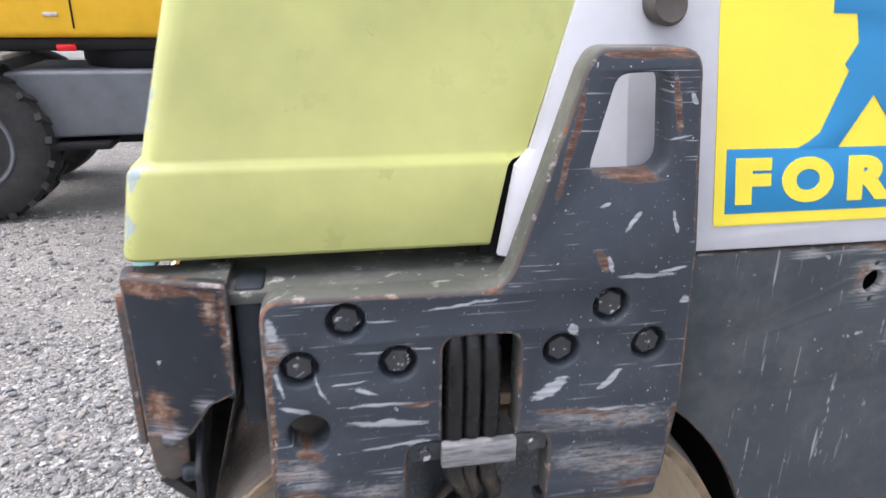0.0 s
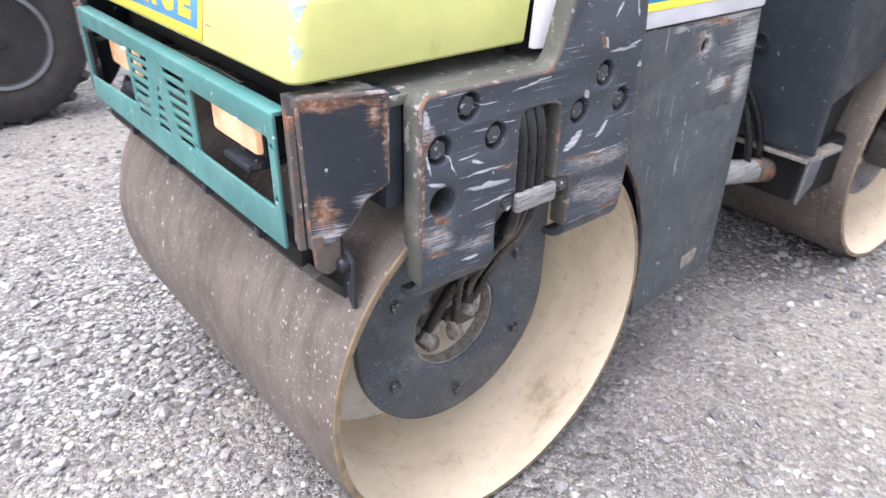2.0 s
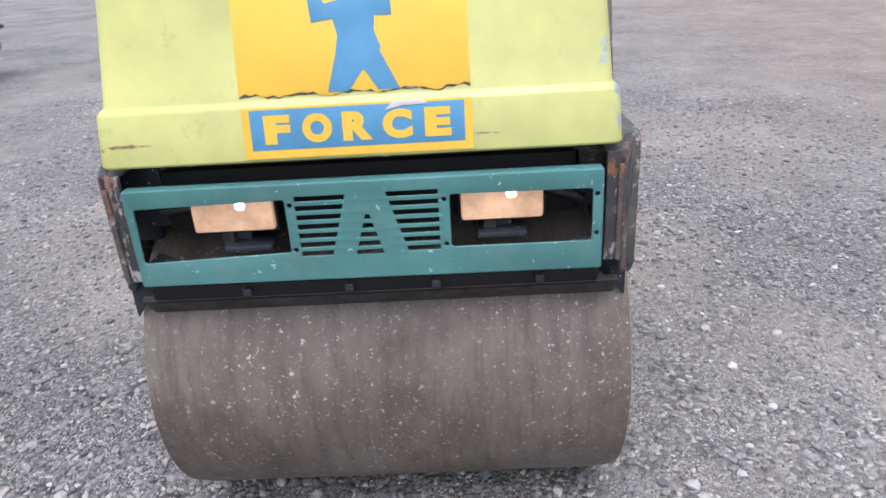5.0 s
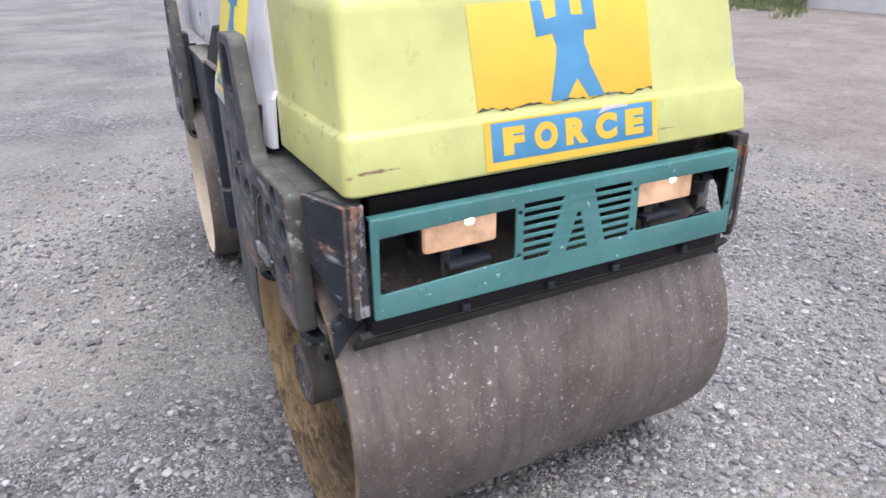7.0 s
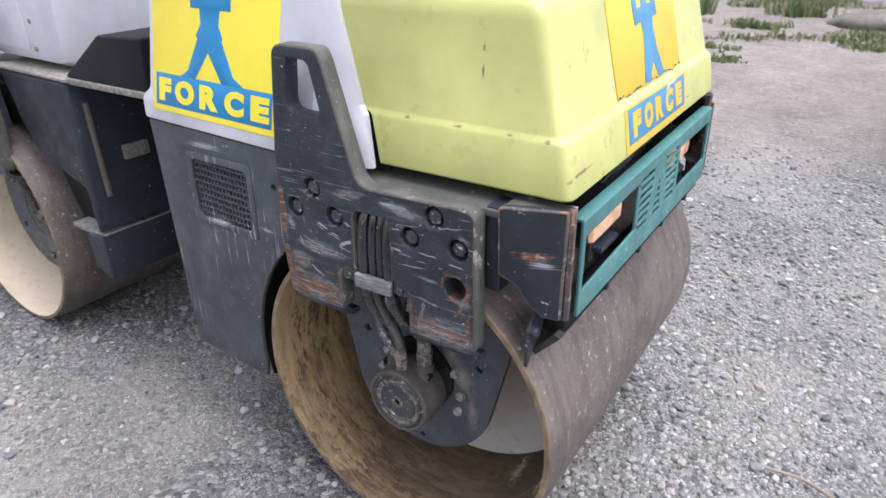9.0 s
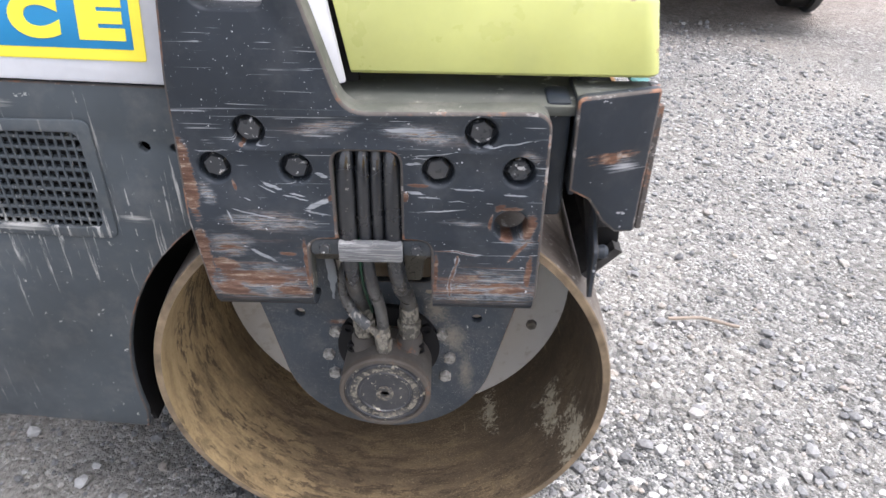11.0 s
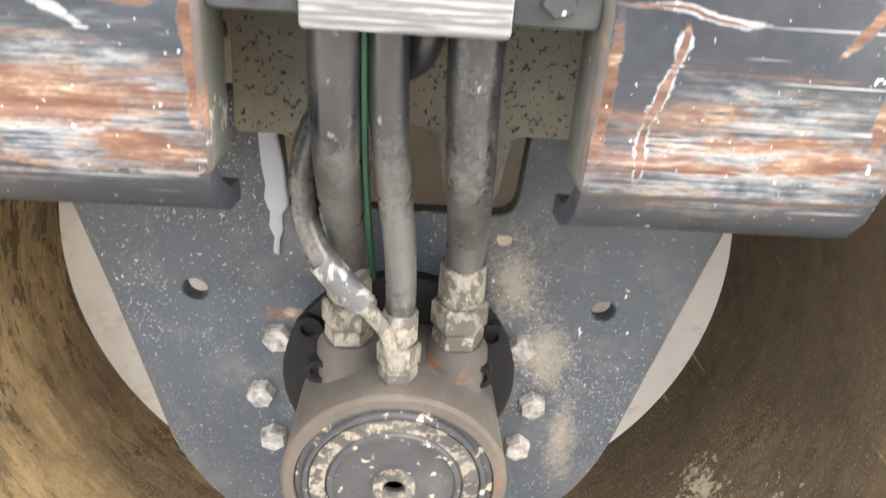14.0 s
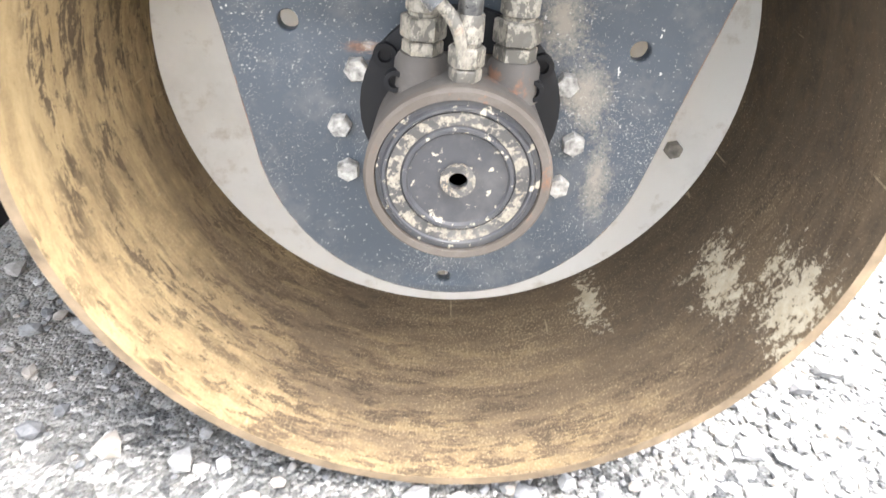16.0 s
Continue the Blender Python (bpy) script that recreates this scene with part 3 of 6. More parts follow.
def muddy_shaded_wall():
    """Ochre primer under brown mud that was smeared round with the drum, darker towards the front and, as painted
    shade, towards the disc, with cream splashes where mud has dried.
    """
    m = Mat("muddy_shaded_ochre_drum_wall", 0.85, spec=0.25)
    x, y, z = m.axis("X"), m.axis("Y"), m.axis("Z")
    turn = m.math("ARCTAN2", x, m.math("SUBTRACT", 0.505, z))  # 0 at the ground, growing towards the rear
    unrolled = m.n.new("ShaderNodeCombineXYZ")
    m.l.new(m.math("MULTIPLY", turn, 0.47), unrolled.inputs["X"])
    m.l.new(y, unrolled.inputs["Y"])

    def smear(scale, detail, rough, along, across, warp=0.0):
        mp = m.n.new("ShaderNodeMapping")
        mp.inputs["Location"].default_value, mp.inputs["Scale"].default_value = (scale * 0.31, scale * 0.17, 0), (along, across, 1)
        m.l.new(unrolled.outputs[0], mp.inputs["Vector"])
        t = m.n.new("ShaderNodeTexNoise")
        t.inputs["Scale"].default_value, t.inputs["Detail"].default_value, t.inputs["Roughness"].default_value, t.inputs["Distortion"].default_value = scale, detail, rough, warp
        m.l.new(mp.outputs[0], t.inputs["Vector"])
        return t.outputs["Fac"]

    add = lambda *v: v[0] if len(v) == 1 else m.math("ADD", v[0], add(*v[1:]))
    scale = lambda v, k: m.math("MULTIPLY", v, k)
    blot, streak, grain = smear(5, 9, 0.7, 0.7, 1.2), smear(7, 9, 0.75, 0.45, 2.6, 0.3), smear(40, 6, 0.7, 1, 1)
    # the y term paints shade into the colour, deepening towards the disc
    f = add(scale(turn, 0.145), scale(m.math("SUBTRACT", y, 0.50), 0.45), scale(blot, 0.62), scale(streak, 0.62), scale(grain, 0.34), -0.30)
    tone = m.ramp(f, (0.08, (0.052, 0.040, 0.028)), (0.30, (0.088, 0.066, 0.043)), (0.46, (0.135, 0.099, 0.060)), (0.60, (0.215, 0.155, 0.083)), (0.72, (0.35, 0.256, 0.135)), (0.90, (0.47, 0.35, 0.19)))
    flakes = m.math("MULTIPLY", m.ramp(add(scale(smear(24, 9, 0.82, 0.4, 1.6, 0.3), 0.8), scale(grain, 0.3)), (0.55, 0.0), (0.585, 0.92)), m.ramp(smear(3.2, 5, 0.6, 0.6, 1.5), (0.42, 0.15), (0.52, 1.0)))
    tone = m.mix(flakes, tone, m.ramp(grain, (0.3, (0.042, 0.031, 0.021)), (0.7, (0.095, 0.068, 0.042))))
    far = None
    for px, py, pz, rx, rz in ((-0.445, 0.590, 0.335, 0.09, 0.11), (-0.40, 0.46, 0.28, 0.10, 0.08), (-0.27, 0.33, 0.125, 0.06, 0.03)):
        mp = m.n.new("ShaderNodeMapping")
        mp.vector_type = "TEXTURE"
        mp.inputs["Location"].default_value, mp.inputs["Scale"].default_value = (px, py, pz), (rx, 0.13, rz)
        m.l.new(m.co, mp.inputs["Vector"])
        size = m.n.new("ShaderNodeVectorMath")
        size.operation = "LENGTH"
        m.l.new(mp.outputs[0], size.inputs[0])
        far = size.outputs["Value"] if far is None else m.math("MINIMUM", far, size.outputs["Value"])
    dry = add(scale(m.math("MINIMUM", far, 1.7), -0.20), scale(smear(20, 9, 0.8, 0.7, 1.3), 0.6), scale(smear(85, 6, 0.75, 1, 1), 0.55))
    tone = m.mix(m.ramp(dry, (0.475, 0.0), (0.515, 0.9)), tone, m.ramp(grain, (0.3, (0.34, 0.29, 0.20)), (0.7, (0.50, 0.45, 0.345))))
    grit = m.ramp(add(smear(260, 4, 0.75, 1, 1), scale(z, -0.10), scale(blot, 0.25)), (0.665, 0.0), (0.75, 0.6))
    tone = m.mix(grit, tone, (0.38, 0.30, 0.18))
    scratch = m.math("MULTIPLY", m.ramp(smear(6, 2, 0.5, 9.0, 0.9, 0.6), (0.70, 0.0), (0.715, 0.7)), m.ramp(blot, (0.48, 0.0), (0.55, 1.0)))
    m.color(m.mix(scratch, tone, (0.36, 0.29, 0.18)))
    m.bump(add(smear(40, 6, 0.7, 0.7, 1.4), scale(smear(170, 4, 0.6, 1, 1), 0.5)), 0.6, 0.003)
    return m.m


M_OCHRE = muddy_shaded_wall()
M_DISC = drum_inside("chalky_drum_disc", (0.68, 0.66, 0.61), (0.58, 0.555, 0.50), (0.36, 0.29, 0.20), 0.38)


SANDY = ((-2.3, 4.0, 1.4, 1.8), (1.9, 1.40, 1.2, 0.75), (2.7, 1.7, 1.6, 0.9), (4.2, 1.2, 1.5, 1.1), (1.6, -1.15, 0.9, 0.55), (0.6, -3.6, 1.3, 0.7), (3.4, -2.4, 1.2, 0.8))  # trodden sandy places: x, y, half sizes


def gravel_ground():
    m = Mat("gravel", 0.9)

    def cells(scale):
        v = m.n.new("ShaderNodeTexVoronoi")
        v.inputs["Scale"].default_value = scale
        m.l.new(m.co, v.inputs["Vector"])
        pick = m.n.new("ShaderNodeSeparateXYZ")
        m.l.new(v.outputs["Color"], pick.inputs[0])
        return pick.outputs["X"], v.outputs["Distance"]

    big, big_d = cells(52)
    small, small_d = cells(150)
    stops = (0.0, (0.042, 0.045, 0.048)), (0.25, (0.115, 0.118, 0.115)), (0.60, (0.245, 0.246, 0.232)), (0.88, (0.40, 0.396, 0.372)), (1.0, (0.66, 0.655, 0.63))
    coarse, fine = m.ramp(big, *stops), m.ramp(small, *stops)
    stone = m.mix(m.ramp(m.noise(7, 4), (0.42, 0.0), (0.58, 1.0)), coarse, fine)
    sand = m.mix(m.ramp(small, (0.7, 0.0), (0.95, 0.6)), m.ramp(m.noise(22, 6, 0.7), (0.3, (0.29, 0.273, 0.238)), (0.7, (0.441, 0.418, 0.371))), stone)
    patch = m.ramp(m.math("ADD", m.noise(0.7, 6, 0.6), m.math("MULTIPLY", m.noise(50, 2), 0.25)), (0.54, 0.0), (0.74, 0.65))
    near_sand = None
    for px, py, rx, ry in SANDY:
        mp = m.n.new("ShaderNodeMapping")
        mp.vector_type = "TEXTURE"
        mp.inputs["Location"].default_value, mp.inputs["Scale"].default_value = (px, py, 0), (rx, ry, 5)
        m.l.new(m.co, mp.inputs["Vector"])
        size = m.n.new("ShaderNodeVectorMath")
        size.operation = "LENGTH"
        m.l.new(mp.outputs[0], size.inputs[0])
        near_sand = size.outputs["Value"] if near_sand is None else m.math("MINIMUM", near_sand, size.outputs["Value"])
    trodden = m.ramp(m.math("ADD", m.math("MULTIPLY", near_sand, 0.4), m.math("ADD", m.math("MULTIPLY", m.noise(2.2, 6, 0.65), 0.5), m.math("MULTIPLY", m.noise(50, 2), 0.25))), (0.58, 0.85), (0.88, 0.0))
    tone = m.mix(m.math("MAXIMUM", patch, trodden), stone, sand)
    tone = m.mix(1.0, tone, m.ramp(m.noise(0.8, 5, 0.6), (0.35, 0.70), (0.65, 0.97)), "MULTIPLY")
    # bare brown earth towards the boundary wall
    far = m.n.new("ShaderNodeMapRange")
    for sock, v in zip(("From Min", "From Max", "To Min", "To Max"), (-0.2, -2.8, 0.0, 0.75)):
        far.inputs[sock].default_value = v
    m.l.new(m.math("ADD", m.axis("Y"), m.math("MULTIPLY", m.noise(0.5, 5), 5.0)), far.inputs["Value"])
    earth = m.ramp(m.noise(1.6, 8, 0.7), (0.3, (0.205, 0.168, 0.142)), (0.7, (0.37, 0.315, 0.27)))
    earth = m.mix(1.0, earth, m.ramp(m.math("ADD", m.noise(38, 4, 0.7), m.math("MULTIPLY", m.noise(9, 5, 0.7), 0.4)), (0.52, 0.62), (0.86, 1.38)), "MULTIPLY")
    m.color(m.mix(m.math("MULTIPLY", far.outputs[0], 0.9), tone, earth))
    high = m.math("ADD", m.math("MULTIPLY", big_d, -1.0), m.math("MULTIPLY", small_d, -0.5))
    m.bump(high, 1.0, 0.014)
    return m.m


M_GRAVEL = gravel_ground()


# ---- shape helpers ----
def clean(me, angle=35, fix=False):
    me.polygons.foreach_set("use_smooth", [True] * len(me.polygons))
    me.set_sharp_from_angle(angle=radians(angle))
    return me


def mesh_of(bm, name="mesh"):
    me = bpy.data.meshes.new(name)
    bm.normal_update()
    bm.to_mesh(me)
    bm.free()
    return clean(me)


def part(name, shape, material, parent, label="", angle=None):
    """Links a bmesh or mesh as one object under a thing or a part."""
    me = mesh_of(shape, name) if isinstance(shape, bmesh.types.BMesh) else shape
    me.name = name
    if not me.materials:
        for mat in material if isinstance(material, (list, tuple)) else [material]:
            me.materials.append(mat)
    ob = new(name, me)
    ob.parent = parent
    return tagged(ob, label) if label else ob


def thing(name, label, category, at=(0, 0, 0), group=""):
    ob = new(name)
    ob.empty_display_size = 0.1
    ob.location = at
    return tagged(ob, label, category, group)


def SIDE(y):
    return Matrix(((1, 0, 0, 0), (0, 0, -1, y), (0, 1, 0, 0), (0, 0, 0, 1)))


def FRONT(x):
    return Matrix(((0, 0, 1, x), (1, 0, 0, 0), (0, 1, 0, 0), (0, 0, 0, 1)))


def fillet(pts, n=5):
    """A loop of points (u, v) or (u, v, radius) with its corners rounded."""
    out = []
    for i, p in enumerate(pts):
        r = p[2] if len(p) > 2 else 0
        c = Vector(p[:2])
        if r <= 0:
            out.append(tuple(c))
            continue
        a, b = Vector(pts[i - 1][:2]) - c, Vector(pts[(i + 1) % len(pts)][:2]) - c
        la, lb = a.length, b.length
        a.normalize(), b.normalize()
        half = math.acos(max(-1, min(1, a.dot(b)))) / 2
        d = min(r / math.tan(half), la * 0.49, lb * 0.49)
        p0, p1 = c + a * d, c + b * d
        for k in range(n + 1):
            t = k / n
            out.append(tuple(p0.lerp(c, t).lerp(c.lerp(p1, t), t)))
    return out


def circle(u, v, r, n=28):
    return [(u + r * math.cos(2 * math.pi * k / n), v + r * math.sin(2 * math.pi * k / n)) for k in range(n)]


def slab(loops, thick, m, bevel=0.004, edge=True, wall=0):
    """A plate of the outline loops[0] with the holes loops[1:], laid by the matrix m; its worn bevels take the second material, and its outer walls the one numbered wall."""
    cu = bpy.data.curves.new("slab", "CURVE")
    cu.dimensions, cu.fill_mode = "2D", "BOTH"
    cu.extrude, cu.bevel_depth, cu.bevel_resolution, cu.offset = max(thick / 2 - bevel, 0.0002), bevel, 1, -bevel
    for loop in loops:
        sp = cu.splines.new("POLY")
        sp.points.add(len(loop) - 1)
        for p, q in zip(sp.points, loop):
            p.co = (q[0], q[1], 0, 1)
        sp.use_cyclic_u = True
    ob = bpy.data.objects.new("slab", cu)
    me = bpy.data.meshes.new_from_object(ob)
    bpy.data.objects.remove(ob)
    bpy.data.curves.remove(cu)
    if edge and bevel > 0.0015:
        rim = np.array(loops[0])
        step, start = np.roll(rim, -1, 0) - rim, rim
        for p in me.polygons:
            if abs(p.normal.z) < (0.97 if abs(p.normal.z) > 0.15 or not wall else 0.15) and (wall or abs(p.normal.z) > 0.15):
                off = np.array(p.center[:2]) - start
                k = np.clip((off * step).sum(1) / np.maximum((step**2).sum(1), 1e-12), 0, 1)
                outer = np.hypot(*(off - k[:, None] * step).T).min() < bevel * 1.2
                p.material_index = (1 if abs(p.normal.z) > 0.15 else wall) if outer else 0
    bm = bmesh.new()
    bm.from_mesh(me)
    bmesh.ops.remove_doubles(bm, verts=bm.verts[:], dist=2e-5)
    bm.to_mesh(me)
    bm.free()
    me.transform(m)
    return clean(me, 50)


def tube(pts, r, sides=10, smooth=True):
    """A hose or bar along the points."""
    cu = bpy.data.curves.new("tube", "CURVE")
    cu.dimensions, cu.bevel_depth, cu.bevel_resolution, cu.use_fill_caps = "3D", r, max(1, sides // 4), True
    cu.resolution_u = 6
    sp = cu.splines.new("NURBS" if smooth else "POLY")
    sp.points.add(len(pts) - 1)
    for p, q in zip(sp.points, pts):
        p.co = (*q, 1)
    if smooth:
        sp.order_u, sp.use_endpoint_u = min(4, len(pts)), True
    ob = bpy.data.objects.new("tube", cu)
    me = bpy.data.meshes.new_from_object(ob)
    bpy.data.objects.remove(ob)
    bpy.data.curves.remove(cu)
    return clean(me, 50)


def box(size, at, bevel=0.004, m=None):
    bm = bmesh.new()
    bmesh.ops.create_cube(bm, size=1.0, matrix=Matrix.Translation(at) @ Matrix.Diagonal((*size, 1)))
    if bevel:
        bmesh.ops.bevel(bm, geom=bm.edges[:], offset=bevel, segments=2, affect="EDGES", profile=0.5)
    if m:
        bm.transform(m)
    return bm


def lathe(profile, center, segs=48, axis="y", close=False):
    """Turns a profile of (along, radius) about an axis through center."""
    bm = bmesh.new()
    rings = []
    for a, r in profile:
        ring = []
        for k in range(segs):
            w = 2 * math.pi * k / segs
            p = {"y": (r * math.cos(w), a, r * math.sin(w)), "x": (a, r * math.cos(w), r * math.sin(w)), "z": (r * math.cos(w), r * math.sin(w), a)}[axis]
            ring.append(bm.verts.new(Vector(center) + Vector(p)))
        rings.append(ring)
    for a, b in zip(rings, rings[1:] + ([rings[0]] if close else [])):
        for k in range(segs):
            bm.faces.new((a[k], a[(k + 1) % segs], b[(k + 1) % segs], b[k]))
    if not close:
        bm.faces.new(rings[0][::-1]), bm.faces.new(rings[-1])
    bmesh.ops.recalc_face_normals(bm, faces=bm.faces[:])
    return bm


def hexhead(at, af, high, side, stem=0.0, chamfer=0.12):
    """A hexagon bolt head on a side face, side is +1 or -1 along y."""
    bm = bmesh.new()
    r = af / math.sqrt(3)
    turn = random.uniform(0, 1.0)
    rings = []
    for h, k in ((-stem, 1.0), (high * 0.75, 1.0), (high, 1 - chamfer)):
        rings.append([bm.verts.new((at[0] + r * k * math.cos(turn + i * math.pi / 3), at[1] + side * h, at[2] + r * k * math.sin(turn + i * math.pi / 3))) for i in range(6)])
    for a, b in zip(rings, rings[1:]):
        for i in range(6):
            bm.faces.new((a[i], a[(i + 1) % 6], b[(i + 1) % 6], b[i]))
    bm.faces.new(rings[-1]), bm.faces.new(rings[0][::-1])
    bmesh.ops.recalc_face_normals(bm, faces=bm.faces[:])
    return bm


def moved(shape, m):
    """Lays a finished bmesh by m, turning its faces where m mirrors."""
    shape.transform(m)
    if m.determinant() < 0:
        bmesh.ops.reverse_faces(shape, faces=shape.faces[:])
    return shape


def loft(sections):
    """A closed skin over loops with the same number of points, capped at both ends."""
    bm = bmesh.new()
    rings = [[bm.verts.new(p) for p in s] for s in sections]
    n = len(rings[0])
    for a, b in zip(rings, rings[1:]):
        for k in range(n):
            bm.faces.new((a[k], a[(k + 1) % n], b[(k + 1) % n], b[k]))
    bm.faces.new(rings[0][::-1]), bm.faces.new(rings[-1])
    bmesh.ops.recalc_face_normals(bm, faces=bm.faces[:])
    return bm


# ---- ground ----
def ground():
    bm = bmesh.new()
    xs = [-400, -60, -12] + [-6 + 0.25 * k for k in range(49)] + [12, 60, 400]
    ys = [-400, -60, -12] + [-6 + 0.25 * k for k in range(49)] + [12, 60, 400]
    grid = [[bm.verts.new((x, y, 0.012 * (noise.noise((x * 0.9, y * 0.9, 0)) - 0.6) if abs(x) < 6 and abs(y) < 6 else -0.006)) for y in ys] for x in xs]
    for a, b in zip(grid, grid[1:]):
        for k in range(len(ys) - 1):
            bm.faces.new((a[k], b[k], b[k + 1], a[k + 1]))
    ob = new("ground", mesh_of(bm, "ground"))
    ob.data.materials.append(M_GRAVEL)
    return tagged(ob, "grey gravel yard with sandy trodden patches", "ground", kind="structure")


def ground_height(x, y):
    return 0.012 * (noise.noise((x * 0.9, y * 0.9, 0)) - 0.6)


ground()

# ---- road roller ----
AX, AZ = 0.0, 0.505  # axle of the front drum
ROLLER = thing("road_roller", "lime and anthracite tandem road roller standing on gravel", "road roller")
REAR = Matrix.Translation((2.294, -0.097, 0)) @ Matrix.Rotation(radians(177.3), 4, "Z")  # the rear half, turned round and slightly steered
HALVES = (Matrix.Identity(4), REAR)


def lay(me, m):
    me.transform(m)
    return me


def drum(m, inside):
    shell = lathe([(-0.668, 0.480), (-0.668, 0.493), (-0.665, 0.496), (-0.612, 0.503), (0.592, 0.503), (0.642, 0.497), (0.645, 0.494), (0.645, 0.480), (0.23, 0.459), (-0.23, 0.466)], (AX, 0, AZ), 112, close=True)
    shell.normal_update()
    for f in shell.faces:
        c = f.calc_center_median()
        r = math.hypot(c.x - AX, c.z - AZ)
        f.material_index = 0 if r > 0.496 and abs(c.y) < 0.66 and f.normal.dot(Vector((c.x - AX, 0, c.z - AZ))) > 0 and abs(f.normal.y) < 0.6 else (3 if r > 0.481 else (1 if c.y < 0 else 2))
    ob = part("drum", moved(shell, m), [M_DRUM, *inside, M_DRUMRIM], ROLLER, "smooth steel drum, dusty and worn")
    for y in (-0.235, 0.235):
        disc = part("drum_disc", moved(lathe([(y - 0.012, 0.4668 if y < 0 else 0.4600), (y + 0.012, 0.4668 if y < 0 else 0.4622)], (AX, 0, AZ), 64), m), M_DISC, ob, "chalky inner disc of the drum")
    for k in range(5):
        w = radians(-17.9 + 72 * k)
        for s in (-1, 1) if k != 3 else (-1,):
            part("disc_bolt", moved(hexhead((AX - 0.39 * math.cos(w), s * 0.247, AZ + 0.39 * math.sin(w)), 0.026, 0.014, s), m), M_DUSTBOLT, ob)
    return ob


PLATE = [(-0.302, 1.196, 0.035), (0.032, 1.190, 0.05), (0.121, 1.485, 0.012), (0.136, 1.512, 0.03), (0.277, 1.512, 0.035), (0.309, 1.24, 0.2), (0.319, 0.985, 0.1), (0.303, 0.818, 0.03),
         (0.112, 0.815, 0.01), (0.110, 0.948, 0.03), (0.057, 0.950, 0.004), (0.057, 1.122, 0.025), (-0.056, 1.122, 0.025), (-0.056, 0.950, 0.004), (-0.108, 0.948, 0.03), (-0.109, 0.815, 0.01), (-0.304, 0.815, 0.02)]
BOLTS = ((-0.255, 1.089), (-0.119, 1.088), (0.119, 1.088), (0.255, 1.088), (-0.189, 1.157), (0.189, 1.155))


def side_plate(s, m):
    holes = [circle(u, v, 0.0275) for u, v in BOLTS] + [circle(-0.247, 0.985, 0.030)]
    holes.append(fillet([(0.134, 1.348, 0.02), (0.165, 1.480, 0.025), (0.236, 1.482, 0.02), (0.250, 1.348, 0.03)]))
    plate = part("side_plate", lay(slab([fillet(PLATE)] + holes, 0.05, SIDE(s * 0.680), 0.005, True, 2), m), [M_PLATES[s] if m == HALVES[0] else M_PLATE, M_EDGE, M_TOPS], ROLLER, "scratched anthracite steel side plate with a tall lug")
    for u, v in BOLTS:
        bolt = part("bolt", moved(hexhead((u, s * 0.678, v), 0.0365, 0.018, s, stem=0.02), m), M_BOLT, plate)
        part("washer", moved(lathe([(s * 0.658, 0.0274), (s * 0.679, 0.0274)], (u, 0, v), 24), m), M_FRAME, plate)
    backing = fillet([(-0.29, 1.0), (-0.29, 1.18, 0.02), (0.10, 1.18), (0.12, 1.32), (0.28, 1.32), (0.31, 1.0), (0.075, 1.0), (0.075, 1.145), (-0.075, 1.145), (-0.075, 1.0)])
    part("backing_plate", lay(slab([backing], 0.03, SIDE(s * 0.640), 0.003), m), [M_FRAME, M_EDGE], plate)
    # rolled feet that tuck in under the plate
    for a, b in ((0.114, 0.298), (-0.299, -0.111)):
        out = s * 0.7053  # a bent sheet, open behind
        prof = [(s * 0.636, 0.790), (s * 0.634, 0.774), (s * 0.664, 0.778), (s * 0.686, 0.789), (s * 0.699, 0.806), (out, 0.826), (out, 0.856), (s * 0.7035, 0.860), (s * 0.6885, 0.860), (s * 0.6885, 0.828), (s * 0.684, 0.815), (s * 0.675, 0.803), (s * 0.660, 0.793)]
        part("rolled_foot", moved(loft([[(x, y, z) for y, z in prof] for x in (a, a + 0.008, b - 0.008, b)]), m), M_PLATES[s] if m == HALVES[0] else M_PLATE, plate)
    # clamp with its ears
    strap = part("hose_clamp", moved(box((0.114, 0.016, 0.040), (0.0, s * 0.706, 0.928), 0.003), m), M_STRAP, plate, "scraped bare hose clamp")
    for a in (-0.082, 0.083):
        part("ear", moved(box((0.054, 0.012, 0.034), (a, s * 0.694, 0.930), 0.005), m), M_PLATE, strap)
        part("clamp_bolt", moved(hexhead((a, s * 0.700, 0.930), 0.019, 0.009, s), m), M_BOLT, strap)
    return plate


def hose(pts, r, m, parent, label="black rubber hydraulic hose", rubber=M_RUBBER):
    return part("hose", lay(tube(pts, r, 12), m), rubber, parent, label)


def fitting(x, y, z0, z1, r, m, parent):
    """A crimped sleeve with its collar and two nuts."""
    h = z1 - z0
    at = lambda k: z0 + k * h
    f = part("fitting", moved(lathe([(at(1.0), r * 0.93), (at(0.97), r * 1.0), (at(0.60), r * 1.02), (at(0.57), r * 0.86), (at(0.50), r * 0.84)], (x, y, 0), 22, "z"), m), M_FITTING, parent)
    for a, b, k in ((0.0, 0.20, 1.14), (0.22, 0.53, 1.26)):
        part("nut", moved(lathe([(at(a), r * k * 0.92), (at(a) + 0.002, r * k), (at(b) - 0.002, r * k), (at(b), r * k * 0.90)], (x, y, 0), 6, "z"), m), M_FITTING, f)
    return f


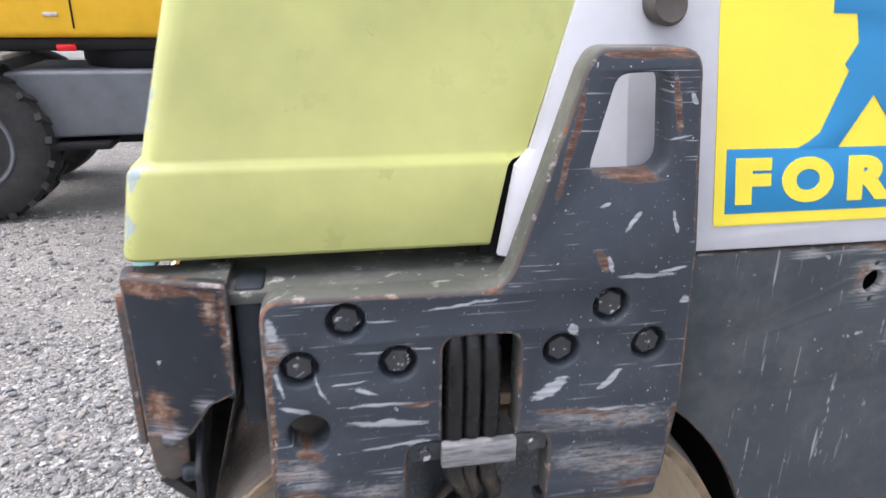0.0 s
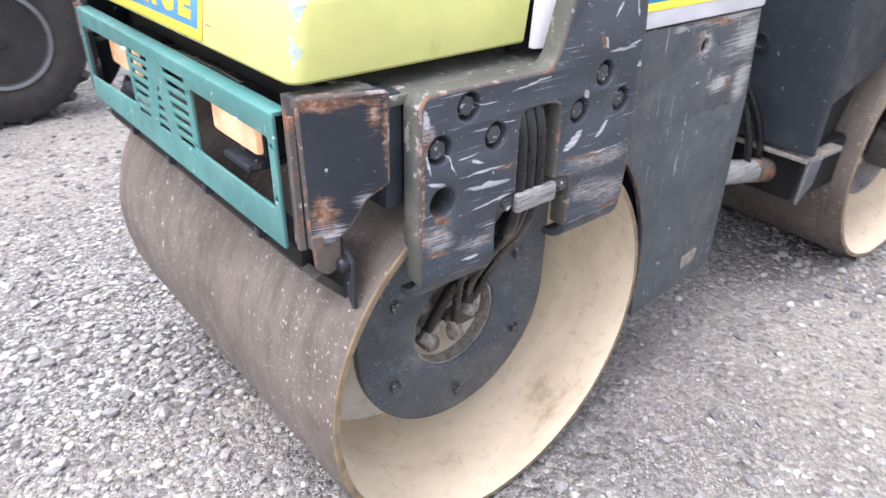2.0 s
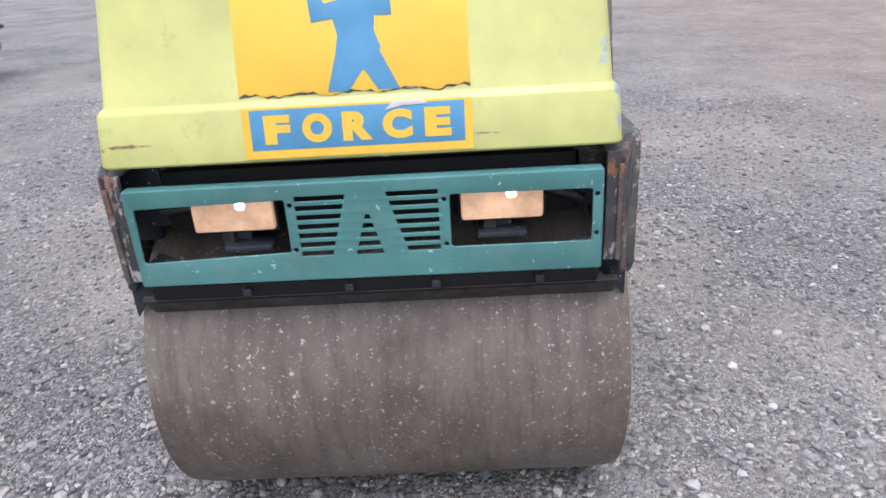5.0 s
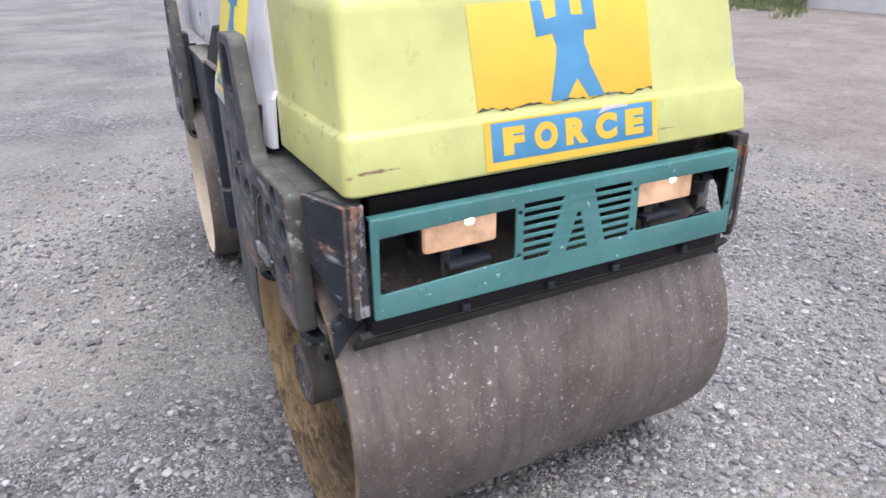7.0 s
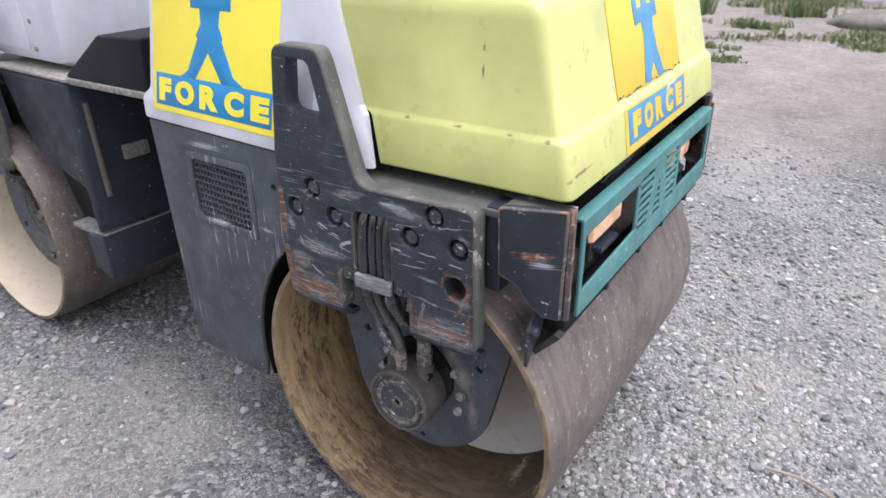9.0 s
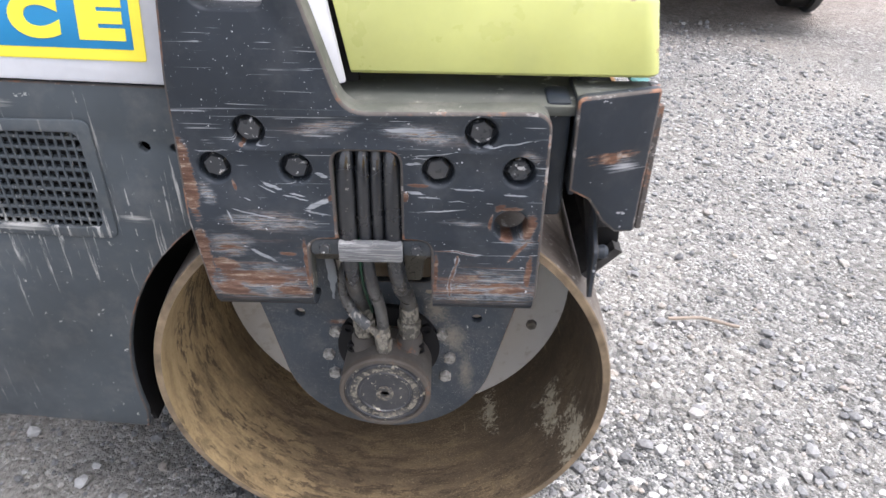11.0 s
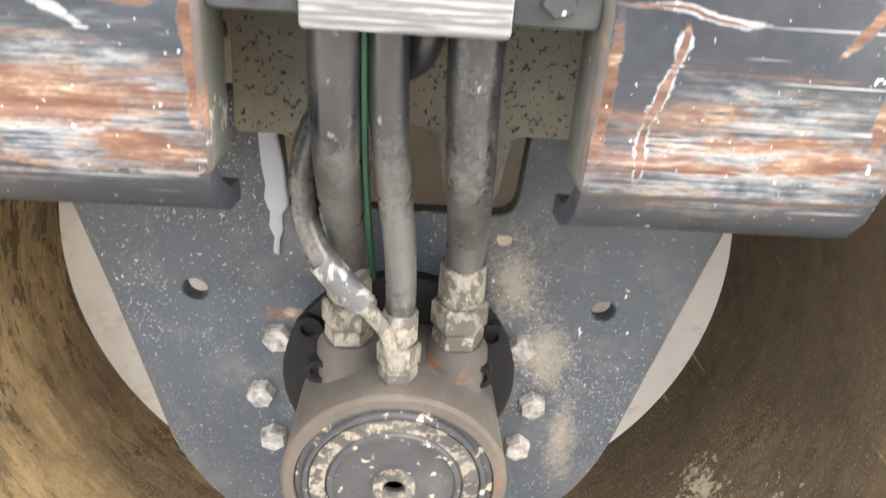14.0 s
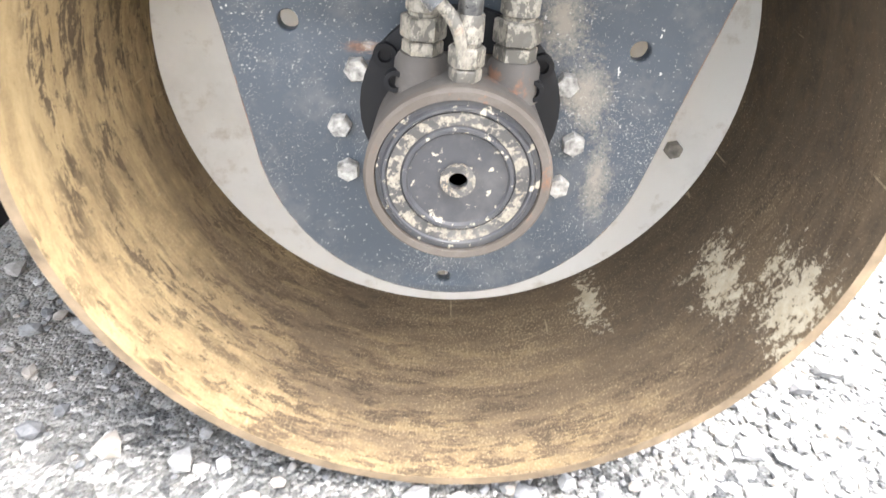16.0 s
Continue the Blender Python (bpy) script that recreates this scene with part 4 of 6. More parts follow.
def motor_side(m):
    """The bracket with the hydraulic motor and its hoses."""
    arc = [(AX + 0.25 * math.cos(radians(a)), AZ + 0.25 * math.sin(radians(a))) for a in range(-166, -13, 6)]
    loop = [(-0.335, 0.820), (-0.322, 0.770, 0.03), (-0.283, 0.61)] + arc + [(0.276, 0.61), (0.314, 0.770, 0.03), (0.328, 0.820), (0.112, 0.82), (0.104, 0.715, 0.02), (-0.105, 0.715, 0.02), (-0.112, 0.82)]
    holes = [circle(0.197, 0.621, 0.012, 14), circle(-0.206, 0.614, 0.012, 14), circle(-0.001, 0.283, 0.010, 14)]
    plate = part("drum_bracket", lay(slab([fillet(loop)] + holes, 0.02, SIDE(0.500), 0.002), m), [M_BRACKET, M_EDGE], ROLLER, "speckled anthracite bracket plate of the drum")
    for u, v in ((-0.127, 0.571), (-0.147, 0.497), (-0.137, 0.438), (0.119, 0.572), (0.139, 0.501), (0.129, 0.442)):
        part("bracket_bolt", moved(hexhead((u, 0.509, v), 0.026, 0.014, 1), m), M_CHALKBOLT, plate)
    drip = fillet([(0.129, 0.808, 0.002), (0.126, 0.752, 0.003), (0.1235, 0.735, 0.002), (0.1255, 0.722, 0.002), (0.1205, 0.708, 0.002), (0.122, 0.694, 0.002), (0.1175, 0.683, 0.002), (0.1195, 0.668, 0.003), (0.113, 0.663, 0.003), (0.1125, 0.680, 0.002), (0.1085, 0.692, 0.002), (0.1095, 0.706, 0.002), (0.1035, 0.716, 0.003), (0.1045, 0.731, 0.002), (0.1055, 0.752, 0.003), (0.1145, 0.808, 0.002)])
    part("paint_drip", lay(slab([drip], 0.004, SIDE(0.5115), 0.0015, False), m), plain("runny_grey_paint", (0.30, 0.325, 0.35), 0.5), plate, "pale grey run of paint")
    flange = part("motor_flange", moved(lathe([(0.505, 0.118), (0.524, 0.118), (0.527, 0.112)], (-0.004, 0, 0.535), 40), m), M_BLACK, plate, "black motor flange")
    for u, v in ((-0.092, 0.596), (0.085, 0.596)):
        part("socket_screw", moved(lathe([(0.525, 0.014), (0.535, 0.014), (0.535, 0.008), (0.529, 0.007)], (u, 0, v), 16), m), M_BLACK, flange)
    motor = part("motor", moved(lathe([(0.515, 0.100), (0.600, 0.102), (0.622, 0.1015)], (-0.004, 0, 0.499), 56), m), M_CAST, plate, "round hydraulic motor caked with brown dust")
    part("motor_lip", moved(lathe([(0.620, 0.1022), (0.633, 0.1022), (0.637, 0.099), (0.637, 0.0905), (0.628, 0.0897)], (-0.004, 0, 0.499), 56), m), M_LIP, motor, "rusty lip of the motor")
    prof = [(0.628, 0.0895), (0.633, 0.089), (0.633, 0.084), (0.637, 0.082), (0.637, 0.079), (0.634, 0.077), (0.634, 0.062), (0.6375, 0.060), (0.6375, 0.056), (0.634, 0.054), (0.634, 0.018), (0.638, 0.017), (0.638, 0.011), (0.622, 0.010)]
    part("motor_cover", moved(lathe(prof, (-0.004, 0, 0.499), 56), m), M_MOTORFACE, plate, "scratched dark motor cover with rings")
    for r0, r1 in ((0.0625, 0.0765), (0.0105, 0.019)):
        part("dusty_ring", moved(lathe([(0.633, r0), (0.6355 if r0 > 0.05 else 0.6395, r0), (0.6355 if r0 > 0.05 else 0.6395, r1), (0.633, r1)], (-0.004, 0, 0.499), 56, close=True), m), M_RINGS, plate, "ring caked with beige dust")
    port = part("port_block", moved(box((0.140, 0.052, 0.064), (-0.004, 0.552, 0.576), 0.014), m), M_CAST, plate)
    for u in (0.043, -0.056):
        part("port", moved(lathe([(0.570, 0.031), (0.606, 0.029), (0.614, 0.024)], (u, 0.566, 0), 24, "z"), m), M_CAST, port)
    for u in (-0.078, 0.070):
        part("socket_screw", moved(lathe([(0.572, 0.012), (0.586, 0.012), (0.586, 0.007), (0.580, 0.006)], (u, 0, 0.585), 16), m), M_BLACK, port)
    fitting(0.043, 0.566, 0.612, 0.690, 0.0195, m, plate)
    fitting(-0.056, 0.566, 0.612, 0.694, 0.0205, m, plate)
    fitting(-0.003, 0.606, 0.600, 0.668, 0.0150, m, plate)
    top = lambda x: [(x, 0.640, 1.148), (x, 0.672, 1.12), (x, 0.688, 1.07), (x, 0.690, 0.99), (x, 0.688, 0.92)]
    hose(top(0.040) + [(0.042, 0.678, 0.86), (0.044, 0.640, 0.78), (0.043, 0.580, 0.735), (0.043, 0.566, 0.685)], 0.0170, m, plate, "dusty black rubber hydraulic hose", M_DUSTHOSE)
    hose(top(0.010) + [(0.010, 0.678, 0.86), (0.004, 0.645, 0.78), (-0.003, 0.613, 0.72), (-0.003, 0.606, 0.660)], 0.0125, m, plate, "dusty black rubber hydraulic hose", M_DUSTHOSE)
    hose(top(-0.014) + [(-0.012, 0.655, 0.88), (0.030, 0.600, 0.86), (0.074, 0.592, 0.82), (0.080, 0.600, 0.745), (0.064, 0.608, 0.716), (0.044, 0.613, 0.694)], 0.0115, m, plate, "dusty black rubber hydraulic hose", M_DUSTHOSE)
    hose(top(-0.041) + [(-0.042, 0.678, 0.86), (-0.050, 0.640, 0.78), (-0.056, 0.580, 0.735), (-0.056, 0.566, 0.685)], 0.0170, m, plate, "dusty black rubber hydraulic hose", M_DUSTHOSE)
    part("elbow", lay(tube([(0.060, 0.609, 0.712), (0.044, 0.613, 0.694), (0.027, 0.618, 0.677)], 0.0128, 12), m), M_SLEEVE, plate, "pale crimped elbow sleeve")
    part("elbow_pipe", lay(tube([(0.032, 0.617, 0.680), (0.012, 0.621, 0.668), (0.003, 0.619, 0.648), (0.000, 0.614, 0.622)], 0.0070, 10), m), M_FITTING, plate)
    part("green_wire", lay(tube([(0.0234, 0.690, 0.945), (0.0234, 0.695, 0.90), (0.0250, 0.662, 0.80), (0.0235, 0.600, 0.73), (0.022, 0.575, 0.68)], 0.0027, 6), m), plain("green_sheath", (0.005, 0.050, 0.022), 0.5), plate)
    part("inner_plate", lay(slab([fillet([(-0.14, 0.800, 0.006), (-0.135, 0.99, 0.02), (0.135, 0.99, 0.02), (0.14, 0.792, 0.006), (0.092, 0.792, 0.012), (0.086, 0.745, 0.01), (0.030, 0.745, 0.012), (0.022, 0.805, 0.018), (-0.026, 0.805, 0.018), (-0.034, 0.742, 0.012), (-0.082, 0.742, 0.01), (-0.090, 0.800, 0.012)])], 0.012, SIDE(0.535), 0.003, False), m), M_SPLIT, plate, "soiled inner plate behind the hoses")
    return plate


def bearing_side(m):
    """The bracket with the round opening into which the hoses run."""
    arc = [(-0.006 + 0.312 * math.cos(radians(a)), 0.507 + 0.312 * math.sin(radians(a))) for a in range(-180, 1, 6)]
    loop = [(-0.320, 0.84)] + arc + [(0.308, 0.84)]
    ring = [(-0.016 + 0.134 * math.cos(radians(a)) * (1 + 0.02 * math.sin(a)), 0.497 + 0.134 * math.sin(radians(a))) for a in range(0, 360, 10)]
    plate = part("drum_bracket", lay(slab([loop, ring], 0.022, SIDE(-0.474), 0.003), m), [M_BRACKET, M_EDGE], ROLLER, "anthracite bracket plate with a round opening")
    for u, v in ((-0.216, 0.382), (0.204, 0.375), (-0.004, 0.260), (-0.207, 0.620), (0.195, 0.625)):
        part("bracket_bolt", moved(hexhead((u, -0.484, v), 0.030, 0.013, -1), m), M_BOLT, plate)
    shift = m @ Matrix.Translation((-0.028, 0, 0.022))
    part("rim_lip", moved(lathe([(-0.478, 0.134), (-0.440, 0.134), (-0.440, 0.128), (-0.478, 0.128)], (0.012, 0, 0.475), 40, close=True), shift), M_DUSTBOLT, plate, "dust-caked rim of the opening")
    part("inner_hub", moved(lathe([(-0.30, 0.125), (-0.38, 0.120), (-0.39, 0.085), (-0.40, 0.080)], (-0.005, 0, 0.50), 32), shift), M_SPLIT, plate, "soiled hub inside the opening")
    for k, (x, z, r) in enumerate(((-0.06, 0.52, 0.030), (-0.085, 0.46, 0.024), (-0.03, 0.39, 0.026), (0.02, 0.50, 0.022), (-0.02, 0.56, 0.024))):
        part("pipe_union", moved(lathe([(-0.39, r), (-0.42 - 0.01 * (k % 3), r), (-0.43 - 0.01 * (k % 3), r * 0.7), (-0.445, r * 0.6)], (x, 0, z), 12), shift), (M_DUSTBOLT, M_CAST, M_SPLIT)[k % 3], plate)
    part("valve_block", moved(box((0.09, 0.07, 0.075), (0.075, -0.42, 0.455), 0.012), shift), M_CAST, plate)
    for x, z, t in ((0.085, 0.47, 25), (0.035, 0.415, -15), (-0.055, 0.43, 40)):
        part("fitting", moved(lathe([(-0.02, 0.014), (-0.018, 0.022), (0.012, 0.022), (0.014, 0.017), (0.045, 0.016)], (0, 0, 0), 10, "z"), shift @ Matrix.Translation((x, -0.455, z)) @ Matrix.Rotation(radians(t), 4, "Y")), M_DUSTBOLT, plate, "dust-caked hose fitting")
    top = lambda x: [(x, -0.640, 1.148), (x, -0.672, 1.12), (x, -0.688, 1.07), (x, -0.690, 0.99), (x, -0.688, 0.92)]
    hose(top(-0.036) + [(-0.03, -0.67, 0.85), (0.01, -0.60, 0.77), (0.02, -0.53, 0.68), (0.00, -0.49, 0.58), (0.057, -0.455, 0.52)], 0.0165, m, plate)
    hose(top(-0.008) + [(-0.01, -0.67, 0.86), (0.03, -0.61, 0.78), (0.01, -0.53, 0.69), (-0.06, -0.49, 0.60), (-0.083, -0.455, 0.48)], 0.0150, m, plate)
    hose(top(0.020) + [(0.02, -0.67, 0.85), (0.06, -0.60, 0.77), (0.07, -0.53, 0.68), (0.075, -0.49, 0.60), (0.062, -0.455, 0.52)], 0.0150, m, plate)
    hose([(0.044, -0.60, 1.10), (0.046, -0.625, 1.00), (0.03, -0.63, 0.85), (-0.02, -0.57, 0.76), (-0.05, -0.52, 0.66), (-0.01, -0.48, 0.52), (0.007, -0.455, 0.46)], 0.0120, m, plate)
    part("inner_plate", moved(box((0.26, 0.012, 0.30), (0.01, -0.40, 0.86), 0.002), shift), M_SPLIT, plate)
    return plate


def wing(s):
    """The front corners flare outwards towards the rear."""
    return Matrix(((1, 0, 0, 0), (0.365 * s, 1, 0, 0.365 * 0.49 * s), (0, 0, 1, 0), (0, 0, 0, 1)))


def corner_box(s, m):
    loop = fillet([(-0.490, 1.209, 0.008), (-0.342, 1.210, 0.012), (-0.345, 1.042, 0.006), (-0.384, 1.016, 0.03), (-0.416, 0.965, 0.03), (-0.446, 0.936, 0.01), (-0.486, 0.930, 0.008)])
    flare = wing(s)
    ob = part("corner_box", lay(slab([loop], 0.024, flare @ SIDE(s * 0.612), 0.005), m), [M_FRAME, M_EDGE], ROLLER, "rust-edged anthracite corner box")
    front = loft([[(-0.490, s * 0.578, z), (-0.492, s * 0.590, z), (-0.489, s * 0.614, z), (-0.476, s * 0.614, z), (-0.474, s * 0.578, z)] for z in (0.930, 0.934, 1.200, 1.206)])
    part("front_flange", moved(front, m), M_SCUFFED, ob, "front edge rubbed to rust and primer")
    part("top_flange", moved(loft([[(x, s * (0.578 + 0.02 * (x + 0.49)), 1.199), (x, s * (0.610 + 0.365 * (x + 0.49)), 1.199), (x, s * (0.610 + 0.365 * (x + 0.49)), 1.205), (x, s * (0.578 + 0.02 * (x + 0.49)), 1.205)] for x in (-0.486, -0.42, -0.345)]), m), M_TOPS, ob)
    part("edge_strip", moved(loft([[(-0.500, s * 0.604, z), (-0.500, s * 0.615, z), (-0.490, s * 0.617, z), (-0.490, s * 0.604, z)] for z in (0.932, 0.940, 1.170, 1.176)]), m), M_EDGE, ob, "rusty edge strip")
    part("web", moved(box((0.010, 0.125, 0.175), (-0.352, s * 0.596, 1.112), 0.002), m), M_FRAME, ob)
    part("post", moved(box((0.044, 0.080, 0.22), (-0.318, s * 0.612, 1.085), 0.010), m), M_FRAME, ob)
    return ob


def scraper(m):
    """The bar that wipes the drum, with its end plates."""
    beam = part("scraper", moved(box((0.060, 1.14, 0.050), (-0.448, 0, 0.880), 0.008), m), M_BLACK, ROLLER, "black scraper bar lying on the drum")
    lip = loft([[(-0.480, y, 0.866), (-0.464, y, 0.874), (-0.406, y, 0.810), (-0.418, y, 0.800)] for y in (-0.62, -0.3, 0.0, 0.3, 0.60)])
    part("rubber_lip", moved(lip, m), M_GRIME, beam, "dust-caked wiper lip")
    for s in (-1, 1):
        leaf = fillet([(s * 0.480, 0.935, 0.004), (s * 0.555, 0.974, 0.006), (s * 0.652, 0.896, 0.012), (s * 0.652, 0.786, 0.004), (s * 0.610, 0.845, 0.02)])
        part("end_plate", lay(slab([leaf], 0.010, FRONT(-0.416), 0.002), m), [M_FRAME, M_GRIME], beam)
        part("knob", moved(lathe([(-0.421, 0.013), (-0.433, 0.015), (-0.440, 0.011)], (0, s * 0.636, 0.890), 16, "x"), m), M_FRAME, beam)
        if s < 0:
            tongue = fillet([(-0.484, 0.962, 0.004), (-0.428, 0.952, 0.004), (-0.430, 0.892, 0.02), (-0.455, 0.870, 0.02), (-0.480, 0.892, 0.02)])
            part("lug", lay(slab([tongue], 0.012, SIDE(s * 0.628), 0.003), m), [M_LIP, M_EDGE], beam)
    for k in range(4):
        part("scraper_bolt", moved(box((0.03, 0.022, 0.022), (-0.480, -0.42 + 0.24 * k + 0.02 * (k % 2), 0.886), 0.003), m), M_FRAME, beam)


def hood():
    def ring(z, x0, x1, y, r=0.03):
        return [(u, v, z) for u, v in fillet([(x0, -y, r), (x1, -y, 0.002), (x1, y, 0.002), (x0, y, r)], 5)]

    skin = loft([ring(1.234, -0.46, 0.024, 0.598), ring(1.223, -0.484, 0.029, 0.611), ring(1.228, -0.4865, 0.030, 0.6145), ring(1.341, -0.468, 0.053, 0.608), ring(1.349, -0.463, 0.060, 0.604), ring(1.355, -0.454, 0.082, 0.597), ring(1.361, -0.450, 0.084, 0.594),
                 ring(1.590, -0.393, 0.152, 0.581, 0.04), ring(1.614, -0.386, 0.158, 0.577, 0.045), ring(1.628, -0.376, 0.161, 0.568, 0.05), ring(1.637, -0.354, 0.163, 0.552, 0.05), ring(1.650, -0.28, 0.165, 0.49, 0.06)])
    ob = part("hood", skin, M_LIME, ROLLER, "lime yellow engine hood with scuffed corners")
    for s in (-1, 1):
        # black strip added inside the gap behind the hood, standing in for shade
        part("gap_shade", loft([[(x0, s * 0.585, z), (x0 + 0.09, s * 0.605, z), (x0 + 0.09, s * 0.580, z), (x0, s * 0.570, z)] for x0, z in ((0.020, 1.20), (0.044, 1.352))]), M_BLACK, ob)
    return ob


def lean(s):
    """The frame of a body side: it draws in towards the rear."""
    return Matrix.Translation((0.3, s * 0.654, 0)) @ Matrix.Rotation(radians(-3.4 * s), 4, "Z") @ Matrix.Translation((-0.3, 0, 0))


TUMBLE = 0.2  # the body panels lean inwards above the skirt


def tumble(s):
    return lean(s) @ Matrix(((1, 0, 0, 0), (0, 1, -TUMBLE * s, 1.21 * TUMBLE * s), (0, 0, 1, 0), (0, 0, 0, 1)))


def body_side(s):
    sag = 0.016 if s < 0 else 0.0  # the seam drops towards the rear
    up = [(0.215, 1.212), (0.215, 1.95), (0.93, 1.98), (0.935, 1.31, 0.02), (0.978, 1.275, 0.02), (0.962, 1.214 - sag, 0.02), (0.33, 1.212)]
    panel = part("body_panel", lay(slab([fillet(up)], 0.02, tumble(s) @ SIDE(0), 0.006, False), Matrix.Identity(4)), M_WHITE, ROLLER, "white painted body panel")
    back = (lean(s) @ Vector((0.2165, s * 0.0095, 0))).y * s
    strip = [[(x0, s * y0, z), (x0 + 0.010, s * (y0 + 0.005), z), (0.217, s * (back - TUMBLE * (z - 1.21)), z), (0.217, s * (back - 0.016 - TUMBLE * (z - 1.21)), z), (x0 + 0.010, s * (y0 - 0.016), z), (x0, s * (y0 - 0.012), z)] for x0, y0, z in ((0.037, 0.634, 1.214), (0.039, 0.633, 1.226), (0.061, 0.620, 1.343), (0.086, 0.604, 1.363), (0.148, 0.590, 1.58), (0.168, 0.574, 1.66), (0.20, 0.548, 1.80))]
    part("panel_front", loft(strip), M_WHITE, panel)
    arc = [(AX + 0.545 * math.cos(radians(a)), AZ + 0.545 * math.sin(radians(a))) for a in range(62, -9, -5)]
    low = [(0.28, 1.207)] + arc + ([(0.548, 0.350), (1.003, 0.355), (1.000, 0.930), (0.966, 1.193)] if s < 0 else [(0.548, 0.380), (0.915, 0.385), (0.955, 1.209)])
    holes = [circle(0.682, 1.130, 0.020, 16), circle(0.682, 1.162, 0.005, 8), circle(0.684, 1.098, 0.005, 8), circle(0.752, 1.126, 0.004, 8), circle(0.795, 0.939, 0.005, 8), circle(0.871, 0.937, 0.005, 8), circle(0.940, 1.174, 0.004, 8)] if s < 0 else [circle(0.390, 1.097, 0.010, 12), circle(0.336, 1.096, 0.008, 12), fillet([(0.504, 0.925, 0.02), (0.764, 0.922, 0.02), (0.764, 1.116, 0.02), (0.500, 1.122, 0.02)])]
    skirt = part("skirt", lay(slab([low] + holes, 0.016, lean(s) @ SIDE(-s * 0.006), 0.003), Matrix.Identity(4)), [M_SKIRT, M_EDGE], ROLLER, "dusty anthracite side skirt")
    # black sheet added behind the skirt so its holes read as shaded
    part("skirt_hole_shade", moved(box((0.40, 0.012, 0.28), (0.68, -s * 0.075, 1.045), 0.002), lean(s)), M_BLACK, skirt)
    if s > 0:
        vent = part("vent", moved(box((0.28, 0.008, 0.22), (0.633, -0.03, 1.021), 0.001), lean(s)), M_BLACK, skirt, "louvred air vent")
        for k in range(9):
            part("slat", moved(box((0.258, 0.014, 0.007), (0.633, -0.010, 0.938 + 0.0208 * k), 0.0015), lean(s)), M_SKIRT, vent)
        for k in range(15):
            part("wire", moved(box((0.004, 0.004, 0.19), (0.520 + 0.0165 * k, -0.004, 1.021), 0), lean(s)), M_SKIRT, vent)
        part("vent_frame", lay(slab([fillet([(0.482, 0.905, 0.02), (0.786, 0.902, 0.02), (0.788, 1.136, 0.02), (0.478, 1.144, 0.02)]), fillet([(0.506, 0.927, 0.02), (0.762, 0.924, 0.02), (0.762, 1.114, 0.02), (0.502, 1.120, 0.02)])], 0.006, lean(s) @ SIDE(0.003), 0.002), Matrix.Identity(4)), [M_SKIRT, M_SKIRT], vent)
    else:
        part("data_label", lay(slab([[(0.80, 0.412), (0.885, 0.418), (0.885, 0.462), (0.80, 0.456)]], 0.003, lean(s) @ SIDE(-0.0035), 0.0005, False), Matrix.Identity(4)), M_DUSTBOLT, skirt, "faded pale label")
        part("screw_patch", lay(slab([fillet([(0.892, 1.305, 0.012), (0.930, 1.305, 0.012), (0.930, 1.385, 0.012), (0.898, 1.385, 0.012)])], 0.002, tumble(s) @ SIDE(-0.0135), 0.0006, False), Matrix.Identity(4)), M_WHITE, panel)
        for z in (1.328, 1.358):
            part("panel_screw", moved(lathe([(0.0, 0.009), (-0.020, 0.009), (-0.023, 0.006)], (0.911, 0, z), 16), tumble(s)), M_CAST, panel)
        part("latch", moved(lathe([(0.0, 0.028), (-0.020, 0.030), (-0.028, 0.024), (-0.026, 0.012)], (0.266, -0.012, 1.562), 24), tumble(s)), M_CAST, ROLLER, "rusty round latch")
    return skirt


def lettering(text, size, fat):
    """Bold letters as separate meshes with their places along the line."""
    out = []
    for ch in text:
        cu = bpy.data.curves.new("letter", "FONT")
        cu.body, cu.size, cu.offset, cu.extrude = ch, size, fat, 0.0006
        ob = bpy.data.objects.new("letter", cu)
        me = bpy.data.meshes.new_from_object(ob)
        bpy.data.objects.remove(ob)
        bpy.data.curves.remove(cu)
        out.append(me)
    return out


FIGURE = [(-0.145, 0), (-0.072, 0), (-0.012, 0.085), (0.050, 0), (0.145, 0), (0.128, 0.010), (0.100, 0.025), (0.048, 0.122), (0.052, 0.132), (0.034, 0.165), (0.038, 0.210), (0.085, 0.210), (0.083, 0.307), (0.045, 0.307), (0.047, 0.247),
          (0.018, 0.247), (0.016, 0.284), (-0.034, 0.284), (-0.034, 0.247), (-0.058, 0.245), (-0.060, 0.307), (-0.095, 0.307), (-0.093, 0.210), (-0.052, 0.210), (-0.046, 0.165), (-0.068, 0.132), (-0.060, 0.122), (-0.105, 0.025), (-0.125, 0.010)]


FRONT_FIGURE = [(-0.135, 0), (-0.045, 0), (0.025, 0.17), (0.085, 0), (0.178, 0), (0.10, 0.30), (0.105, 0.335), (0.08, 0.46), (0.087, 0.57), (0.16, 0.57), (0.152, 0.91), (0.08, 0.91), (0.087, 0.70), (0.02, 0.705), (0.016, 0.83), (-0.065, 0.83), (-0.065, 0.70), (-0.126, 0.68), (-0.142, 0.90), (-0.20, 0.90), (-0.184, 0.54), (-0.093, 0.56), (-0.077, 0.44), (-0.09, 0.30)]


